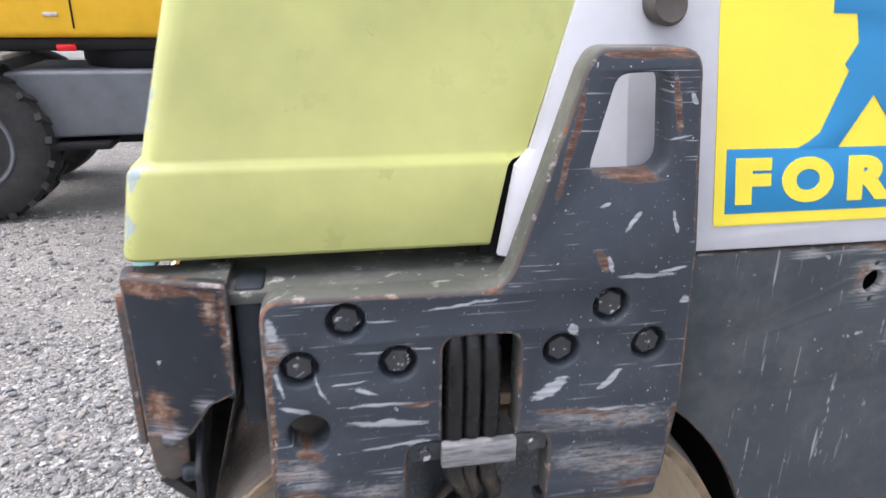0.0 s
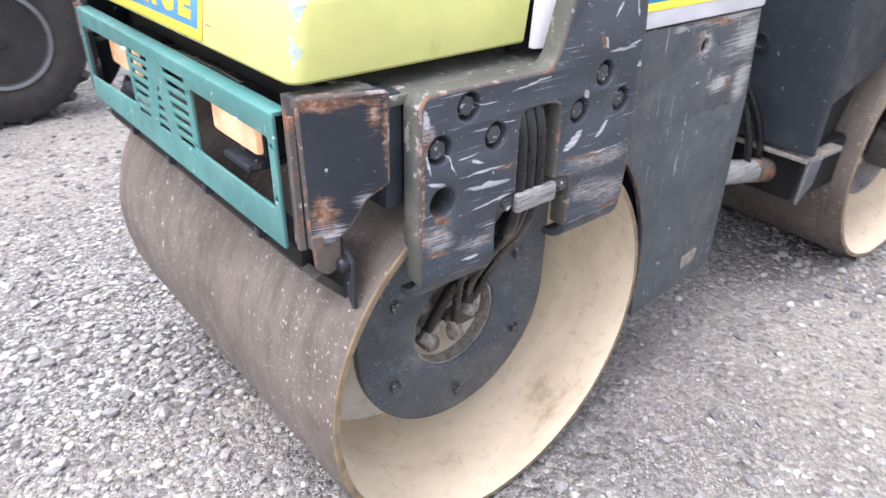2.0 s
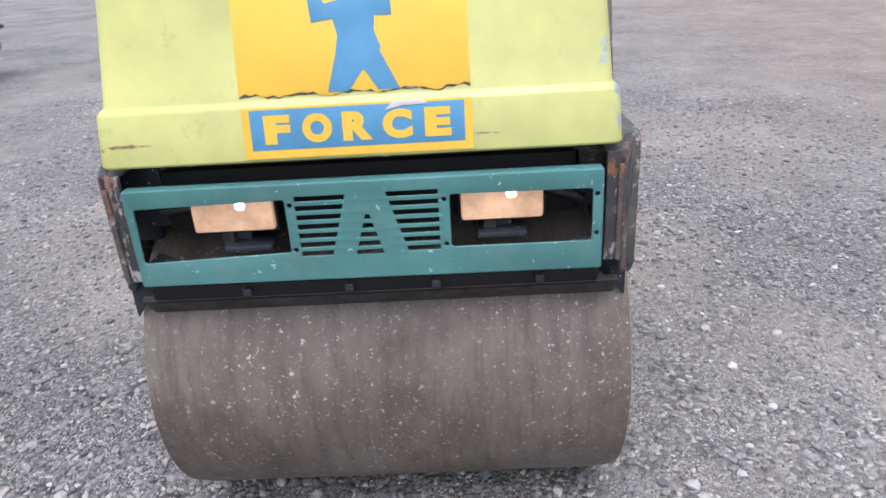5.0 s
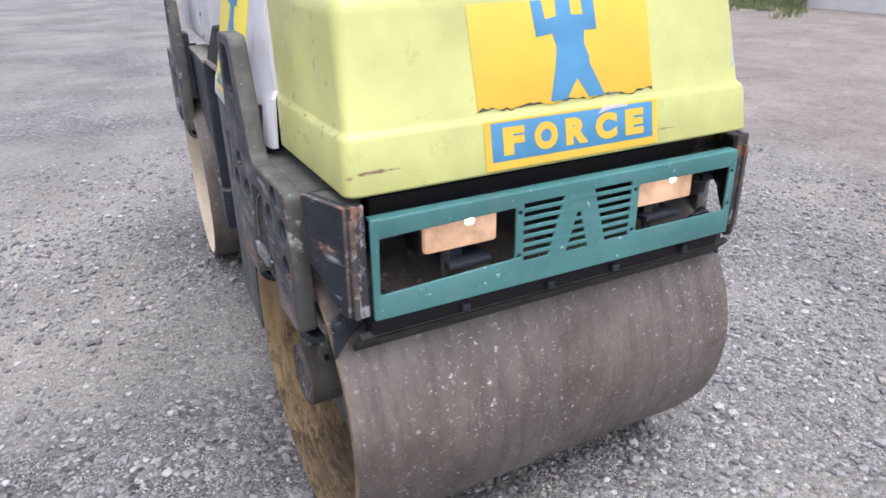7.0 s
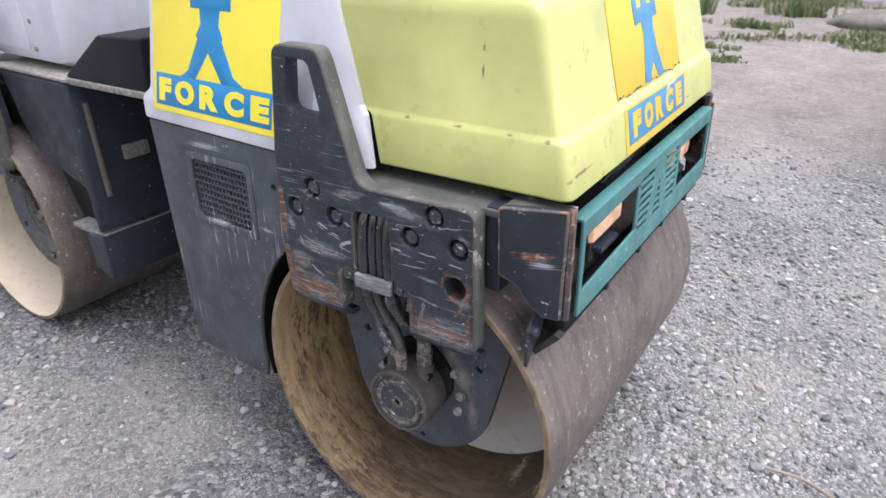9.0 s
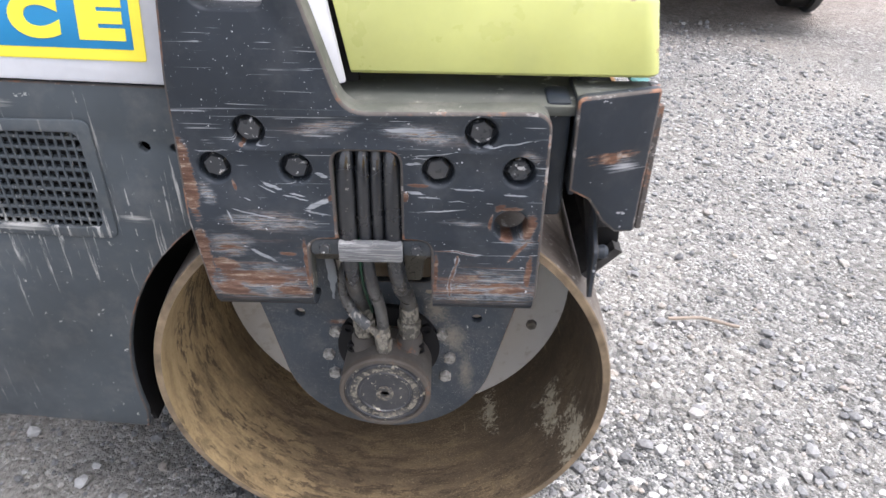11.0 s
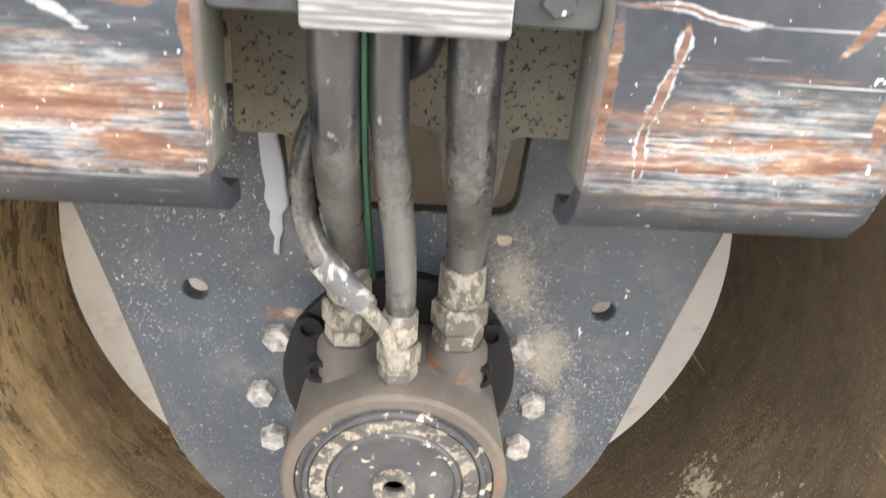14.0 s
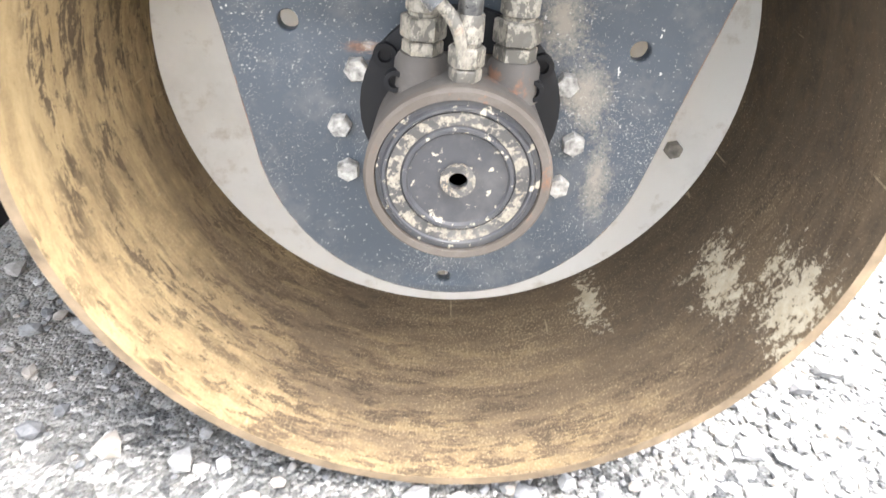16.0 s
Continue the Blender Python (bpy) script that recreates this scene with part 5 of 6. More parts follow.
def sticker(m, w, h, band, yellow, blue, parent_label, figure=(1.0, 1.0), u0=0.0, torn=False):
    """A yellow sticker with a blue band of letters and a blue emblem; m lays its lower left corner, u along, v up, w out."""
    rng = random.Random(8)
    outline = [(w, 0.004), (w, h), (0, h)] + [(w * k / 40, rng.uniform(-0.004, 0.004) + 0.004 * math.sin(k * 0.7)) for k in range(40)] if torn else fillet([(0, 0, 0.004), (w, 0.0, 0.004), (w, h, 0.004), (0, h, 0.004)])
    if torn:
        ragged = [(w * k / 40, 0.004 * math.sin(k * 0.7) - rng.uniform(0.0, 0.007)) for k in range(41)] + [(w, 0.008), (0, 0.008)]
    ob = part("sticker", lay(slab([outline], 0.0016, m, 0.0004, False), Matrix.Identity(4)), yellow, ROLLER, parent_label)
    if band:
        b0, b1 = band
        part("band", lay(slab([[(0.018, b0), (w - 0.018, b0), (w - 0.018, b1), (0.018, b1)]], 0.0008, m @ Matrix.Translation((0, 0, 0.0012)), 0.0002, False), Matrix.Identity(4)), blue, ob, "blue band")
        tall = (b1 - b0) * 0.72
        slots = [0.114 * w, 0.284 * w, 0.488 * w, 0.689 * w, 0.883 * w] if h > 0.3 else np.linspace(0.018 + 0.125 * (w - 0.036), w - 0.018 - 0.125 * (w - 0.036), 5)
        widths = (0.108, 0.163, 0.152, 0.148, 0.135) if h > 0.3 else (0.114, 0.129, 0.129, 0.129, 0.114)
        for k, me, cx in zip(widths, lettering("FORCE", tall * 1.28, tall * 0.085), slots):
            co = np.array([v.co[:] for v in me.vertices])
            lo, hi = co.min(0), co.max(0)
            wide = k * w
            fit_m = Matrix.Translation((cx, (b0 + b1) / 2, 0.0022)) @ Matrix.Diagonal((wide / (hi[0] - lo[0]), tall / (hi[1] - lo[1]), 1, 1)) @ Matrix.Translation((-(lo[0] + hi[0]) / 2, -(lo[1] + hi[1]) / 2, 0))
            me.transform(m @ fit_m)
            part("letter", me, yellow, ob)
    if figure:
        base = band[1] - 0.001 if band else 0.0
        shape = [(w / 2 + u0 + x * figure[0], min(base + y * figure[1], h)) for x, y in (FRONT_FIGURE if torn else FIGURE)]
        part("emblem", lay(slab([shape], 0.0008, m @ Matrix.Translation((0, 0, 0.0016)), 0.0002, False), Matrix.Identity(4)), blue, ob, "plain blue emblem")
    if torn:
        part("torn_edge", lay(slab([ragged], 0.0008, m @ Matrix.Translation((0, 0, -0.0006)), 0.0002, False), Matrix.Identity(4)), M_EDGE, ob, "dark torn edge")
    return ob


def grille():
    def trapeze(top, bot, z0, z1, n):
        out = []
        for i in range(n):
            zt = z1 + (z0 - z1) * (i + 0.15) / n
            zb = z1 + (z0 - z1) * (i + 0.70) / n
            f, g = (z1 - zt) / (z1 - z0), (z1 - zb) / (z1 - z0)
            a = [top[0] + (bot[0] - top[0]) * w for w in (f, g)]
            b = [top[1] + (bot[1] - top[1]) * w for w in (f, g)]
            out.append([(a[0], zt), (b[0], zt), (b[1], zb), (a[1], zb)])
        return out

    outer = fillet([(-0.568, 1.172, 0.008), (0.571, 1.173, 0.008), (0.572, 0.921, 0.006), (-0.569, 0.916, 0.006)])
    holes = [fillet([(0.190, 1.133, 0.008), (0.558, 1.126, 0.008), (0.562, 0.984, 0.008), (0.190, 0.996, 0.008)]),
             fillet([(-0.208, 1.127, 0.008), (-0.551, 1.124, 0.008), (-0.551, 0.990, 0.008), (-0.208, 0.991, 0.008)])]
    holes += trapeze((0.166, 0.041), (0.165, 0.090), 0.977, 1.143, 7) + trapeze((-0.181, -0.053), (-0.180, -0.103), 0.979, 1.145, 7) + trapeze((-0.003, -0.011), (0.032, -0.043), 0.975, 1.090, 5)
    holes += [circle(y, z, 0.006, 10) for y, z in ((-0.195, 1.115), (-0.195, 1.0), (0.178, 1.118), (0.178, 1.003), (-0.562, 1.11), (-0.562, 1.01))]
    holes = [[(y * 0.986, z) for y, z in hole] for hole in holes]
    ob = part("grille", slab([outer] + holes, 0.008, FRONT(-0.502), 0.002, False), M_TEAL, ROLLER, "chipped teal front grille with slots and lamp openings")
    part("top_flange", box((0.030, 1.134, 0.008), (-0.486, 0.001, 1.169), 0.002), M_TEAL, ob)
    return ob


def headlamp(y0, y1, z0, z1):
    cy, cz = (y0 + y1) / 2, (z0 + z1) / 2
    shell = part("headlamp", box((0.09, y1 - y0 + 0.018, z1 - z0 + 0.018), (-0.420, cy, cz), 0.012), M_BLACK, ROLLER, "rectangular work lamp with a lit amber lens")
    part("lens", box((0.024, y1 - y0, z1 - z0), (-0.466, cy, cz), 0.009), M_LENS, shell, "peach amber lens, lit")
    # small emitter set in the lens face stands in for its bright highlight
    part("lens_hot_spot", moved(lathe([(-0.012, 0.004), (-0.008, 0.011), (0.0, 0.014), (0.008, 0.011), (0.012, 0.004)], (0, 0, 0), 14, "y"), Matrix.Translation((-0.4755, cy - 0.022, z1 - 0.012)) @ Matrix.Diagonal((0.35, 1.2, 0.8, 1))), M_HOTSPOT, shell, "glowing hot spot on the lens face")
    part("bracket", box((0.03, 0.05, 0.05), (-0.42, cy, z0 - 0.03), 0.004), M_FRAME, shell)
    part("arm", box((0.012, 0.030, 0.075), (-0.445, cy + 0.03, z0 - 0.045), 0.003, Matrix.Rotation(0.0, 4, "X")), M_GRIME, shell)


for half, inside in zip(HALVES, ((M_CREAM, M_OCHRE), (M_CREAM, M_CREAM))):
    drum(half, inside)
    for s in (-1, 1):
        side_plate(s, half), corner_box(s, half)
    motor_side(half), bearing_side(half), scraper(half)
    part("top_shelf", moved(box((0.458, 1.316, 0.018), (-0.122, 0, 1.180), 0.003), half), M_TOPS, ROLLER, "grimy top of the frame")
    part("frame_core", moved(box((0.80, 1.16, 0.16), (0.10, 0, 1.085), 0.01), half), M_BLACK, ROLLER)
    part("front_beam", moved(box((0.09, 1.05, 0.16), (-0.335, 0, 1.10), 0.01), half), M_BLACK, ROLLER)

hood()
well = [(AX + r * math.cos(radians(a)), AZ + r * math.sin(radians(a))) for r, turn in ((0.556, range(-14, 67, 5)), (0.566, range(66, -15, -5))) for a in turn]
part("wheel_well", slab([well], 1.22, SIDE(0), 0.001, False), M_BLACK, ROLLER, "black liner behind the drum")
for s in (-1, 1):
    body_side(s)
grille()
headlamp(0.224, 0.426, 1.046, 1.124)
headlamp(-0.431, -0.231, 1.045, 1.121)
for y, z, w in ((0.30, 1.0, 0.12), (-0.33, 1.005, 0.12)):
    part("cable_bracket", box((0.10, w, 0.016), (-0.43, y, z), 0.004), M_FRAME, ROLLER)
part("loom", tube([(-0.40, -0.54, 1.06), (-0.40, -0.40, 1.120), (-0.38, -0.10, 1.12), (-0.40, 0.20, 1.120), (-0.40, 0.53, 1.08)], 0.014), M_RUBBER, ROLLER, "black cable loom behind the grille")

# stickers on both sides and on the front
for s in (-1, 1):
    if s < 0:
        flat = tumble(-1) @ Matrix(((1, 0, 0, 0.360), (0, 0, -1, -0.0112), (-0.02, 1, 0, 1.249), (0, 0, 0, 1)))
    else:
        flat = tumble(1) @ Matrix(((-1, 0, 0, 0.912), (0, 0, 1, 0.0112), (0, 1, 0, 1.249), (0, 0, 0, 1)))
    sticker(flat, 0.563, 0.60, (0.018, 0.112), M_YSTICK, M_BSTICK, "bright yellow and blue sticker on the body panel", (1.0, 0.92), 0.0)


def front_face(z0, x0, z1, x1, y):
    """A sticker's frame on the sloping front of the hood: along -y, up the slope, out to the front."""
    up = Vector((x1 - x0, 0, z1 - z0)).normalized()
    along = Vector((0, -1, 0))
    out = along.cross(up)
    return Matrix(((along.x, up.x, out.x, x0), (along.y, up.y, out.y, y), (along.z, up.z, out.z, z0), (0, 0, 0, 1))) @ Matrix.Translation((0, 0, 0.0012))


sticker(front_face(1.230, -0.4864, 1.341, -0.468, 0.262), 0.530, 0.117, (0.020, 0.112), M_OSTICK, M_BFADED, "faded yellow and blue sticker on the hood", 0)
sticker(front_face(1.369, -0.4485, 1.590, -0.393, 0.266), 0.532, 0.238, None, M_OSTICK, M_BFADED, "faded yellow sticker torn along its lower edge", (0.530, 0.285), 0.012, True)
part("paper_scrap", lay(slab([[(0.33, 0.098), (0.37, 0.106), (0.43, 0.108), (0.42, 0.116), (0.35, 0.116)]], 0.001, front_face(1.230, -0.4864, 1.341, -0.468, 0.262) @ Matrix.Translation((0, 0, 0.003)), 0.0002, False), Matrix.Identity(4)), M_WHITE, ROLLER, "torn white scrap of paper backing")

# middle joint
part("body_cover", box((0.70, 1.00, 0.02), (0.57, 0, 1.945), 0.006), M_WHITE, ROLLER, "white cover over the engine")
part("engine_block", box((0.70, 0.90, 0.50), (0.55, 0, 1.30), 0.04), M_BLACK, ROLLER, "black engine under the cover")
part("rear_bulkhead", box((0.02, 1.12, 0.90), (0.93, 0, 0.88), 0.004), M_FRAME, ROLLER, "dark bulkhead behind the engine")
part("joint", box((0.56, 0.34, 0.36), (1.15, -0.02, 0.70), 0.02), M_FRAME, ROLLER, "dark articulation joint")
cyl = part("steering_cylinder", tube([(0.98, -0.46, 0.625), (1.25, -0.49, 0.580), (1.46, -0.515, 0.545)], 0.044, 20, False), M_STRAP, ROLLER, "grimy steel steering cylinder")
part("rod", tube([(1.45, -0.514, 0.546), (1.70, -0.540, 0.505)], 0.018, 12, False), M_STEEL, cyl)
part("gland", tube([(1.38, -0.506, 0.558), (1.47, -0.516, 0.543)], 0.047, 20, False), M_EDGE, cyl, "rusty gland")
for k in (0, 1):
    part("hose", tube([(1.34 + 0.08 * k, -0.505, 0.585), (1.34 + 0.08 * k, -0.51, 0.70), (1.24 + 0.06 * k, -0.48, 0.90), (1.08, -0.40, 1.10)], 0.014), M_RUBBER, cyl)

# rear half
tank_side = fillet([(0.34, 1.250, 0.02), (0.840, 1.250, 0.02), (0.840, 0.655, 0.01), (0.812, 0.650, 0.006), (0.798, 0.835, 0.01), (0.50, 0.925, 0.02), (0.42, 1.03, 0.02)])
TANK = part("operator_platform", lay(slab([tank_side], 1.26, SIDE(0), 0.012, False), REAR), M_FRAME, ROLLER, "black platform box with a step below")
lower = fillet([(0.705, 0.625, 0.01), (0.836, 0.640, 0.006), (0.836, 0.440, 0.01), (0.722, 0.470, 0.01)])
part("lower_box", lay(slab([lower], 0.72, SIDE(-0.268), 0.008, False), REAR), M_FRAME, TANK)
hanger = fillet([(0.836, 0.640, 0.004), (0.860, 0.470, 0.006), (0.770, 0.535, 0.006), (0.745, 0.632, 0.004)])
part("hanger_plate", lay(slab([hanger], 0.010, SIDE(0.622), 0.002), REAR), [M_SKIRT, M_DUSTBOLT], TANK, "scraped plate hanging below the step")
# black box added beside the joint, filling in the shade below the platform
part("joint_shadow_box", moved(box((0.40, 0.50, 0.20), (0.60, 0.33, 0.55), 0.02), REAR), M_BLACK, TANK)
fill = [(0.800, 0.62), (0.800, 0.845), (0.50, 0.93), (0.45, 0.85), (0.56, 0.62)]
part("step_lining", lay(slab([fill], 1.10, SIDE(0), 0.004, False), REAR), M_BLACK, TANK, "dark lining of the step")
part("step_tread", moved(box((0.24, 1.24, 0.020), (0.715, 0, 0.632), 0.004), REAR), M_DUSTBOLT, TANK, "pale dusty step")
part("deck", moved(box((0.55, 1.27, 0.012), (0.58, 0, 1.258), 0.003), REAR), M_DUSTBOLT, TANK, "pale dusty deck plate")
part("round_port", moved(lathe([(0.0, 0.030), (0.012, 0.030), (0.012, 0.022), (0.004, 0.020)], (0.840, 0.35, 1.00), 24, "x"), REAR), M_FRAME, TANK)
part("strut", lay(tube([(0.855, -0.58, 1.17), (0.855, -0.575, 0.95), (0.855, -0.57, 0.80)], 0.012, 10, False), REAR), M_LIP, TANK, "rusty gas strut")
part("socket_plate", moved(box((0.02, 0.11, 0.06), (0.848, -0.42, 0.95), 0.006), REAR), M_DUSTBOLT, TANK)
part("rear_lamp", moved(lathe([(0.0, 0.03), (0.04, 0.055), (0.06, 0.055), (0.06, 0.048), (0.04, 0.02)], (0.840, 0.20, 1.17), 24, "x"), REAR), M_CAST, TANK, "dirty metal lamp can")
seat_body = part("rear_body", moved(box((1.22, 1.16, 0.56), (0.16, 0, 1.56), 0.05), REAR), M_WHITE, ROLLER, "white rear body above the platform")
for z in (1.34, 1.44, 1.54):
    part("body_bolt", moved(hexhead((0.60, -0.582, z), 0.016, 0.006, -1), REAR), M_DUSTBOLT, seat_body)
part("body_side_panel", moved(box((0.70, 0.012, 0.46), (0.20, -0.584, 1.56), 0.006), REAR), M_WHITE, seat_body)
cover = [(1.03, 1.245), (1.03, 1.440), (1.26, 1.430), (1.50, 1.275), (1.50, 1.245)]
part("hinge_cover", slab([fillet([(x, z, 0.01) for x, z in cover])], 0.86, SIDE(0.12), 0.008, False), M_BLACK, ROLLER, "black angular hinge cover")
part("cover_trim", box((0.46, 0.02, 0.022), (1.26, 0.552, 1.255), 0.004), M_DUSTBOLT, ROLLER)

# ---- yellow wheeled machine ----
def wheel(parent, at, r, width, rim_r, s, lugs=0, tyre=M_TYRE, rim=M_RIM):
    """A wheel with its axle along y; s is the outer side."""
    h = width / 2
    prof = [(-h * 0.9, rim_r), (-h, rim_r * 1.12), (-h, r * 0.86), (-h * 0.82, r * 0.97), (-h * 0.5, r), (h * 0.5, r), (h * 0.82, r * 0.97), (h, r * 0.86), (h, rim_r * 1.12), (h * 0.9, rim_r)]
    w = part("wheel", lathe(prof, at, 48, close=True), tyre, parent, "large black tyre")
    inner = s * h
    disc = [(inner * 0.88, rim_r * 1.02), (inner * 0.96, rim_r * 0.95), (inner * 0.90, rim_r * 0.88), (inner * 0.30, rim_r * 0.84), (inner * 0.22, rim_r * 0.62), (inner * 0.40, rim_r * 0.58), (inner * 0.40, rim_r * 0.38), (inner * 0.75, rim_r * 0.32), (inner * 0.80, rim_r * 0.16), (inner * 0.95, rim_r * 0.14)]
    part("rim", lathe(disc, at, 40), rim, w, "dark dusty wheel rim")
    if lugs:
        part("rim_flange", lathe([(inner * 0.89, rim_r * 1.03), (inner * 0.985, rim_r * 0.99), (inner * 0.97, rim_r * 0.93), (inner * 0.72, rim_r * 0.88), (inner * 0.70, rim_r * 0.91)], at, 40, close=True), M_GREY, w, "dusty grey rim flange")
        part("hub", lathe([(inner * 0.40, rim_r * 0.40), (inner * 0.80, rim_r * 0.37), (inner * 0.90, rim_r * 0.30), (inner * 0.92, rim_r * 0.14), (inner * 1.02, rim_r * 0.12), (inner * 1.03, 0.001)], at, 32), M_TYRE, w)
    for k in range(8):
        a = 2 * math.pi * k / 8
        part("wheel_nut", hexhead((at[0] + rim_r * 0.48 * math.cos(a), at[1] + inner * 0.42, at[2] + rim_r * 0.48 * math.sin(a)), 0.038, 0.025, s), M_DUSTBOLT, w)
    for k in range(lugs):
        a = 2 * math.pi * k / lugs
        for side in (-1, 1):
            b = a + (math.pi / lugs if side > 0 else 0)
            mm = Matrix.Translation(at) @ Matrix.Rotation(-b, 4, "Y") @ Matrix.Translation((r * 0.985, side * h * 0.52, 0)) @ Matrix.Rotation(radians(side * 28), 4, "X")
            part("lug", moved(box((0.05, h * 0.95, 0.055), (0, 0, 0), 0), mm), tyre, w)
    return w


def excavator():
    t = thing("wheeled_excavator", "yellow wheeled excavator with grey undercarriage parked behind", "excavator", (-1.5, 4.4, 0))
    def local(o):
        o.matrix_parent_inverse = Matrix.Translation((1.5, -4.4, 0))
        return o
    parts = []
    body_loop = fillet([(-2.5, 1.14, 0.03), (-2.3, 0.63, 0.05), (-0.95, 0.66, 0.05), (-0.62, 1.04, 0.04), (-0.64, 1.14, 0.03)])
    parts.append(part("undercarriage", slab([body_loop], 0.9, SIDE(4.52), 0.02, False), M_GREY, t, "grey painted undercarriage beam"))
    parts.append(part("stabiliser_pad", box((0.65, 0.30, 0.05), (-2.1, 4.12, 0.58), 0.012), M_BLACK, t))
    parts.append(part("axle", box((2.6, 0.25, 0.25), (-1.5, 4.6, 0.62), 0.04), M_BLACK, t))
    for x in (-2.80, -0.31):
        parts.append(wheel(t, (x, 4.14, 0.60), 0.60, 0.42, 0.34, -1, 20))
        parts.append(wheel(t, (x, 5.40, 0.60), 0.60, 0.42, 0.34, 1, 0))
        parts.append(part("axle_stub", box((0.2, 0.5, 0.2), (x, 4.45, 0.60), 0.03), M_BLACK, t))
    parts.append(part("slew_ring", lathe([(1.12, 0.55), (1.18, 0.58), (1.28, 0.58), (1.32, 0.5)], (-1.5, 4.80, 0), 40, "z"), M_BLACK, t))
    parts.append(part("turntable", box((2.2, 1.5, 0.10), (-1.55, 4.95, 1.33), 0.03), M_BLACK, t))
    up = fillet([(-3.05, 1.38, 0.08), (-0.55, 1.38, 0.08), (-0.50, 1.9, 0.1), (-0.9, 2.35, 0.15), (-3.0, 2.35, 0.2), (-3.15, 1.8, 0.1)])
    house = part("upper_body", slab([up], 1.7, SIDE(5.00), 0.04, False), M_ORANGE, t, "glossy orange-yellow upper body")
    parts.append(house)
    parts.append(part("door_seam", box((0.012, 0.01, 0.9), (-1.95, 4.147, 1.90), 0.002), M_BLACK, t))
    parts.append(part("handle", box((0.10, 0.02, 0.03), (-2.10, 4.145, 1.55), 0.006), M_STEEL, t))
    parts.append(part("marker", box((0.14, 0.03, 0.05), (-2.02, 4.13, 1.31), 0.01), M_RED, t, "red marker lamp"))
    parts.append(part("fender_tray", box((0.9, 0.55, 0.04), (-2.85, 4.2, 1.26), 0.01), M_DUSTBOLT, t))
    parts.append(part("step_tray", box((0.7, 0.35, 0.04), (-0.42, 4.28, 1.25), 0.01), M_DUSTBOLT, t))
    for o in parts:
        local(o)
    t.matrix_world = Matrix.Translation((-0.074, -0.03, 0)) @ Matrix.Scale(0.875, 4) @ Matrix.Translation((-1.5, 4.4, 0))
    return t


excavator()


# ---- white car ----
def car():
    t = thing("parked_car", "white hatchback car with dark grey lower cladding parked away", "car", (-2.3, -6.0, 0))
    X = -2.38
    def sec(y, z0, z1, w0, w1):
        pts = [(-w0, z0, 0.05), (w0, z0, 0.05), (w0 + 0.02, (z0 + z1) / 2, 0.2), (w1, z1, 0.12), (-w1, z1, 0.12), (-w0 - 0.02, (z0 + z1) / 2, 0.2)]
        return [(X + u, y, v) for u, v in fillet(pts, 4)]
    obs = [part("car_body", loft([sec(-3.80, 0.51, 0.98, 0.72, 0.66), sec(-3.86, 0.49, 1.02, 0.83, 0.76), sec(-4.05, 0.48, 1.05, 0.87, 0.82), sec(-4.6, 0.42, 1.06, 0.87, 0.84), sec(-6.5, 0.40, 1.02, 0.88, 0.85), sec(-7.6, 0.42, 0.92, 0.85, 0.80), sec(-7.9, 0.50, 0.80, 0.70, 0.66)]), M_CARWHITE, t, "glossy white car body")]
    obs.append(part("cabin", loft([sec(-3.95, 1.0, 1.10, 0.70, 0.68), sec(-4.25, 1.0, 1.52, 0.74, 0.60), sec(-5.6, 1.0, 1.56, 0.78, 0.62), sec(-6.7, 0.98, 1.05, 0.74, 0.70)]), M_GLASS, t, "dark tinted windows"))
    obs.append(part("roof", box((1.16, 1.5, 0.05), (X, -4.95, 1.545), 0.02), M_CARWHITE, t))
    obs.append(part("bumper", loft([sec(-3.765, 0.38, 0.47, 0.62, 0.62), sec(-3.81, 0.35, 0.495, 0.78, 0.78), sec(-4.0, 0.34, 0.50, 0.85, 0.85), sec(-4.32, 0.34, 0.50, 0.872, 0.872)]), M_CLAD, t, "dark grey plastic rear bumper"))
    recess = fillet([(-0.62, 0.45, 0.02), (0.62, 0.45, 0.02), (0.42, 0.66, 0.08), (-0.42, 0.66, 0.08)])
    obs.append(part("lower_panel", slab([[(X + u, v) for u, v in recess]], 0.05, SIDE(-3.80), 0.01, False), M_CLAD, t, "dark grey lower tailgate panel"))
    for s in (-1, 1):
        obs.append(part("reflector", box((0.19, 0.03, 0.036), (X + s * 0.685, -3.800, 0.478), 0.008), M_RED, t, "red rear reflector"))
        obs.append(part("tail_lamp", box((0.14, 0.12, 0.20), (X + s * 0.74, -3.95, 1.10), 0.03), M_RED, t))
        obs.append(part("sill", box((0.05, 2.0, 0.12), (X + s * 0.87, -5.95, 0.36), 0.02), M_CLAD, t))
        for y in (-4.75, -7.15):
            flat = Matrix.Translation((X + s * 0.80, y, 0.335)) @ Matrix.Rotation(radians(90 * -s), 4, "Z")
            prof = [(-0.13, 0.21), (-0.145, 0.24), (-0.145, 0.30), (-0.12, 0.335), (0.08, 0.335), (0.105, 0.30), (0.105, 0.24), (0.09, 0.21)]
            w = part("wheel", moved(lathe(prof, (0, 0, 0), 40, close=True), flat), M_TYRE, t, "black car tyre")
            part("rim", moved(lathe([(0.085, 0.215), (0.03, 0.19), (0.06, 0.06), (0.07, 0.04)], (0, 0, 0), 32), flat), M_STEEL, w)
            obs.append(w)
            arch = lathe([(-0.03, 0.39), (0.03, 0.39), (0.03, 0.34), (-0.03, 0.34)], (0, 0, 0), 40, close=True)
            obs.append(part("wheel_arch", moved(arch, Matrix.Translation((X + s * 0.868, y, 0.335)) @ Matrix.Rotation(radians(90), 4, "Z")), M_CLAD, t))
    for o in obs:
        o.matrix_parent_inverse = Matrix.Translation((2.3, 6.0, 0))


car()

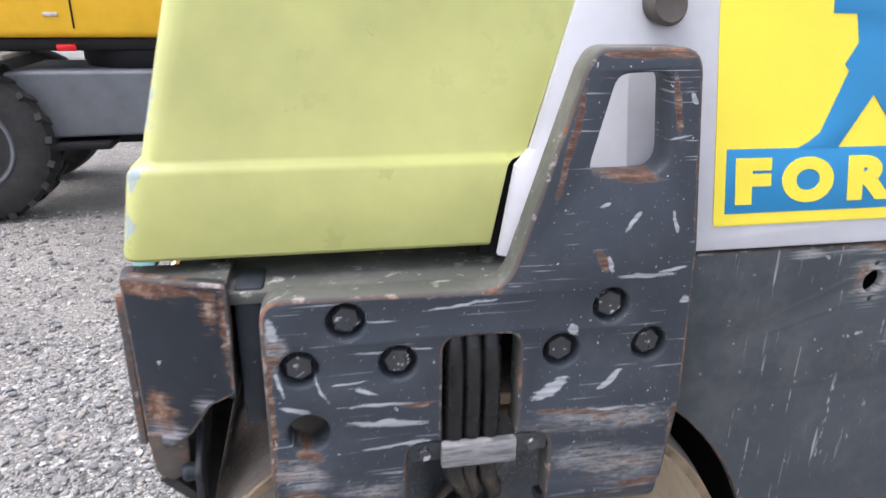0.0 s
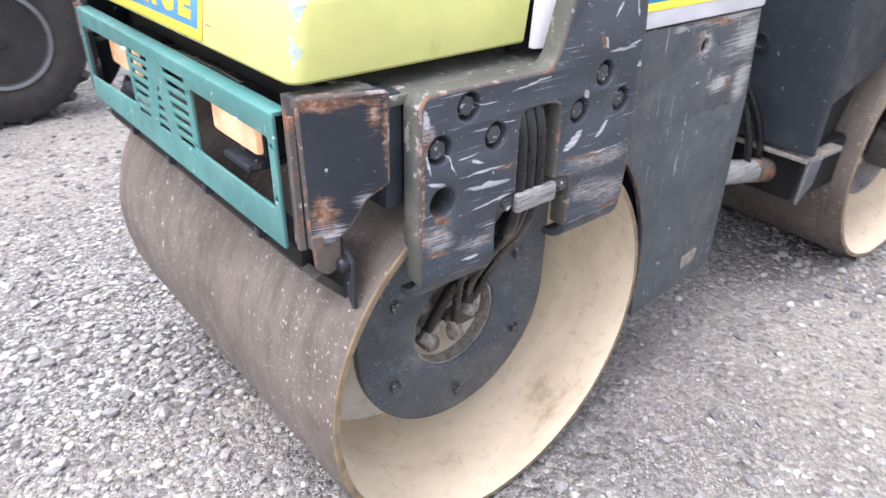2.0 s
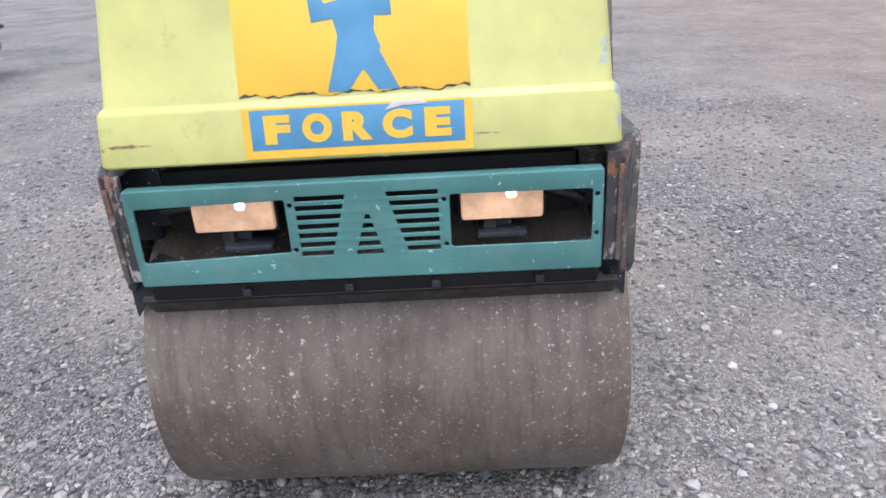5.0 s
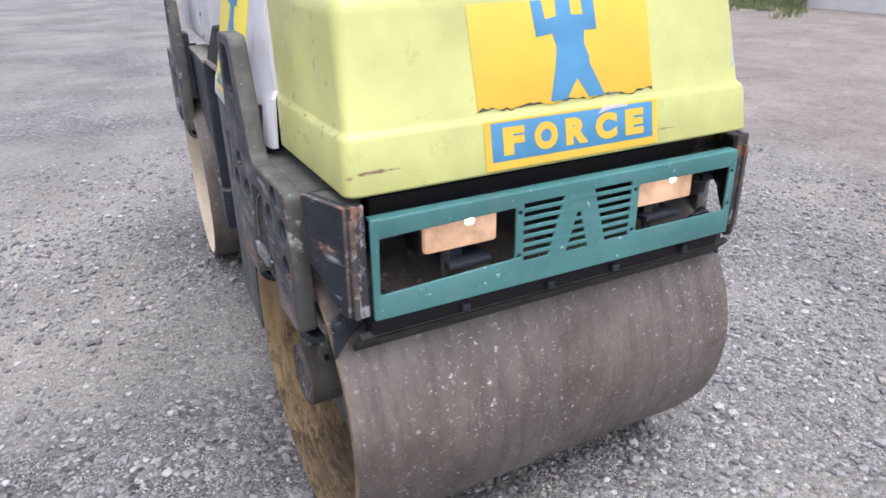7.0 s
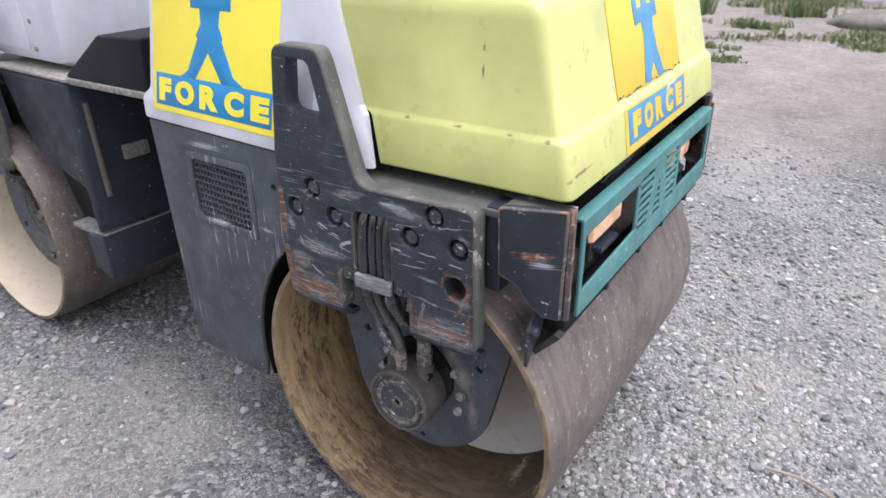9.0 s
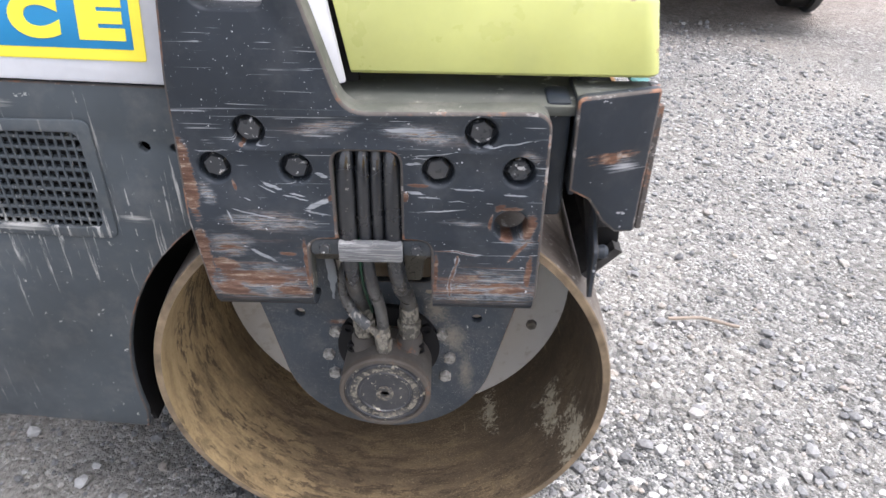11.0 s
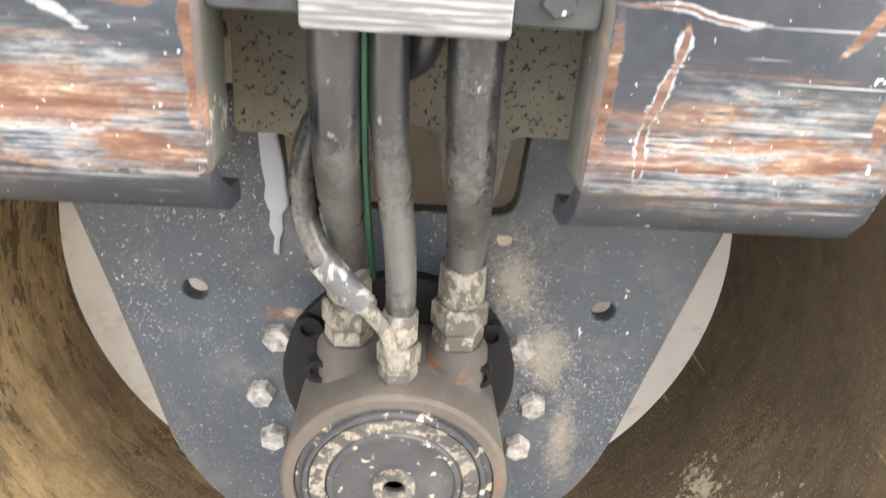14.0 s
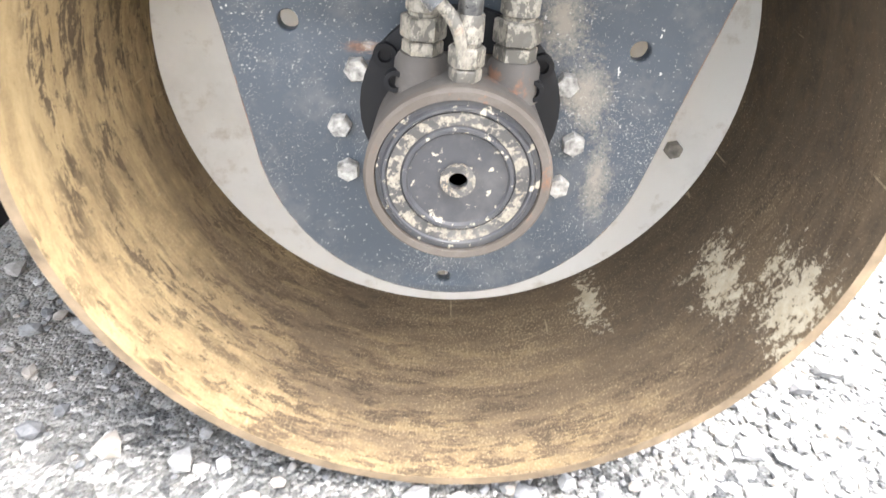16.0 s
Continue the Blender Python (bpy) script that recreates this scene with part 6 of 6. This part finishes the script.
# ---- dark trailer ----
def trailer():
    t = thing("low_trailer", "dark grey low trailer standing across the yard", "trailer", (7.2, 8.0, 0))
    obs = [part("frame", box((3.6, 2.2, 0.30), (7.3, 7.9, 0.55), 0.04), M_GREY, t), part("deck", box((3.8, 2.3, 0.06), (7.3, 7.9, 0.74), 0.01), M_RIM, t), part("drawbar", box((1.4, 0.14, 0.14), (5.2, 7.9, 0.45), 0.02), M_BLACK, t)]
    for x in (6.3, 7.2):
        obs.append(wheel(t, (x, 6.72, 0.38), 0.38, 0.24, 0.22, -1))
    obs.append(part("axle_box", box((1.8, 0.5, 0.30), (6.8, 7.3, 0.40), 0.04), M_BLACK, t))
    for o in obs:
        o.matrix_parent_inverse = Matrix.Translation((-7.2, -8.0, 0))


trailer()

# ---- yard's edge ----
EDGE = Matrix.Translation((3.5, -15.4, 0)) @ Matrix.Rotation(radians(-7), 4, "Z")  # along the wall, its yard side to +y


def far_wall():
    bm = moved(box((110, 0.25, 2.8), (12, -0.15, 1.35), 0.02), EDGE)
    ob = new("wall_south", mesh_of(bm))
    ob.data.materials.append(M_WALL)
    tagged(ob, "long whitewashed boundary wall at the yard's edge", "wall", kind="structure")


far_wall()


GREEN = ((0.90, -7.6, 0.11, 0.10, 22, 0.06), (1.25, -8.4, 0.14, 0.12, 16, 0.06), (1.0, -9.3, 0.16, 0.15, 16, 0.08), (1.05, -10.5, 0.25, 0.15, 26, 0.16), (0.40, -9.8, 0.2, 0.10, 14, 0.08), (2.85, -10.9, 0.30, 0.15, 60, 0.26), (2.6, -11.9, 0.30, 0.15, 50, 0.34), (0.65, -12.3, 0.25, 0.15, 40, 0.32))  # patches of grass: middle, spread, tufts, height


def grass():
    rng = random.Random(5)
    verts, faces, tufts = [], [], []
    for k in range(1900):
        u, v = rng.uniform(-12, 40), abs(rng.gauss(0, 1)) * 1.0 + 0.05
        x, y, _ = EDGE @ Vector((u, v, 0))
        if k % 6 == 0:
            x, y, v = rng.uniform(-2.0, 2.2), rng.uniform(-11.0, -8.4), 9
        if noise.noise((x * 0.4, y * 0.4, 3)) < 0.02:
            continue
        tall = rng.uniform(0.10, 0.42) * (1.0 if v < 0.7 else 0.45 if v < 8 else 0.25)
        tufts.append((x, y, tall, 16, 0.22))
    for cx, cy, rx, ry, n, tall in GREEN:
        for _ in range(n):
            tufts.append((rng.gauss(cx, rx), rng.gauss(cy, ry), tall * rng.uniform(0.4, 1.2), 9, 0.12))
    for x, y, tall, blades, wide in tufts:
        for b in range(blades):
            a, r = rng.uniform(0, 6.283), rng.uniform(0, wide)
            px, py = x + r * math.cos(a), y + r * math.sin(a)
            lx, ly = rng.uniform(-0.5, 0.5) * tall, rng.uniform(-0.5, 0.5) * tall
            wx, wy = 0.012 * math.cos(a), 0.012 * math.sin(a)
            n = len(verts)
            verts += [(px - wx, py - wy, -0.01), (px + wx, py + wy, -0.01), (px + lx * 0.5 + wx * 0.7, py + ly * 0.5 + wy * 0.7, tall * 0.6), (px + lx * 0.5 - wx * 0.7, py + ly * 0.5 - wy * 0.7, tall * 0.6), (px + lx, py + ly, tall)]
            faces += [(n, n + 1, n + 2, n + 3), (n + 3, n + 2, n + 4)]
    me = bpy.data.meshes.new("grass")
    me.from_pydata(verts, [], faces)
    me.materials.append(M_GRASS)
    tagged(new("grass", me), "rough green grass along the boundary wall", "grass", kind="stuff")


grass()


def stone_shape(rng, r, squash=0.65):
    bm = bmesh.new()
    bmesh.ops.create_icosphere(bm, subdivisions=1, radius=1.0)
    pts = []
    for v in bm.verts:
        k = rng.uniform(0.72, 1.18)
        pts.append((v.co.x * r * k, v.co.y * r * k * rng.uniform(0.7, 1.0), v.co.z * r * k * squash))
    fs = [[v.index for v in f.verts] for f in bm.faces]
    bm.free()
    return pts, fs


def loose_stones():
    """The coarse stones that lie on the gravel, as one mass."""
    rng = random.Random(11)
    kinds = [stone_shape(rng, 1.0, rng.uniform(0.45, 0.75)) for _ in range(24)]
    V, F, count = [], [], 0
    base = [(np.array(p), np.array(f)) for p, f in kinds]
    spots = []
    while len(spots) < 44000:
        x, y = rng.uniform(-2.8, 5.0), rng.uniform(-4.2, 3.6)
        d = max(abs(x - 0.5) - 1.8, abs(y) - 1.4, 0)
        dense = 0.5 + 0.9 * noise.noise((x * 0.6, y * 0.6, 7))
        if rng.random() > max(0.28, dense) * math.exp(-0.35 * d):
            continue
        spots.append((x, y))
    for x, y in spots:
        p, f = base[rng.randrange(24)]
        r = min(0.026, 0.0050 + rng.expovariate(1 / 0.0042))
        a = rng.uniform(0, 6.283)
        c, s = math.cos(a), math.sin(a)
        q = p * r
        q = np.stack([q[:, 0] * c - q[:, 1] * s + x, q[:, 0] * s + q[:, 1] * c + y, q[:, 2] + ground_height(x, y) + r * 0.35], 1)
        V.append(q)
        F.append(f + count)
        count += len(q)
    me = bpy.data.meshes.new("loose_stones")
    me.from_pydata(np.concatenate(V).tolist(), [], np.concatenate(F).tolist())
    me.materials.append(M_STONE)
    tagged(new("loose_stones", me), "loose grey and white stones strewn over the gravel", "gravel", kind="stuff")


loose_stones()


def twig():
    ob = new("twig", tube([(-0.945, -0.245, 0.012), (-1.01, -0.240, 0.018), (-1.07, -0.255, 0.020), (-1.13, -0.218, 0.016), (-1.19, -0.205, 0.012)], 0.0062, 8))
    ob.data.materials.append(M_TWIG)
    tagged(ob, "thin dry twig lying on the gravel", "twig")


twig()


def rock():
    rng = random.Random(3)
    bm = bmesh.new()
    bmesh.ops.create_icosphere(bm, subdivisions=3, radius=0.5)
    for v in bm.verts:
        k = 1 + 0.35 * noise.noise(v.co * 2.2)
        v.co = Vector((v.co.x * 1.5 * k, v.co.y * k, v.co.z * 0.40 * k + 0.06))
    ob = new("boulder", mesh_of(bm))
    ob.location = (-0.6, -11.6, 0)
    ob.data.materials.append(M_SPLIT)
    tagged(ob, "grey boulder in the grass by the wall", "boulder")


rock()
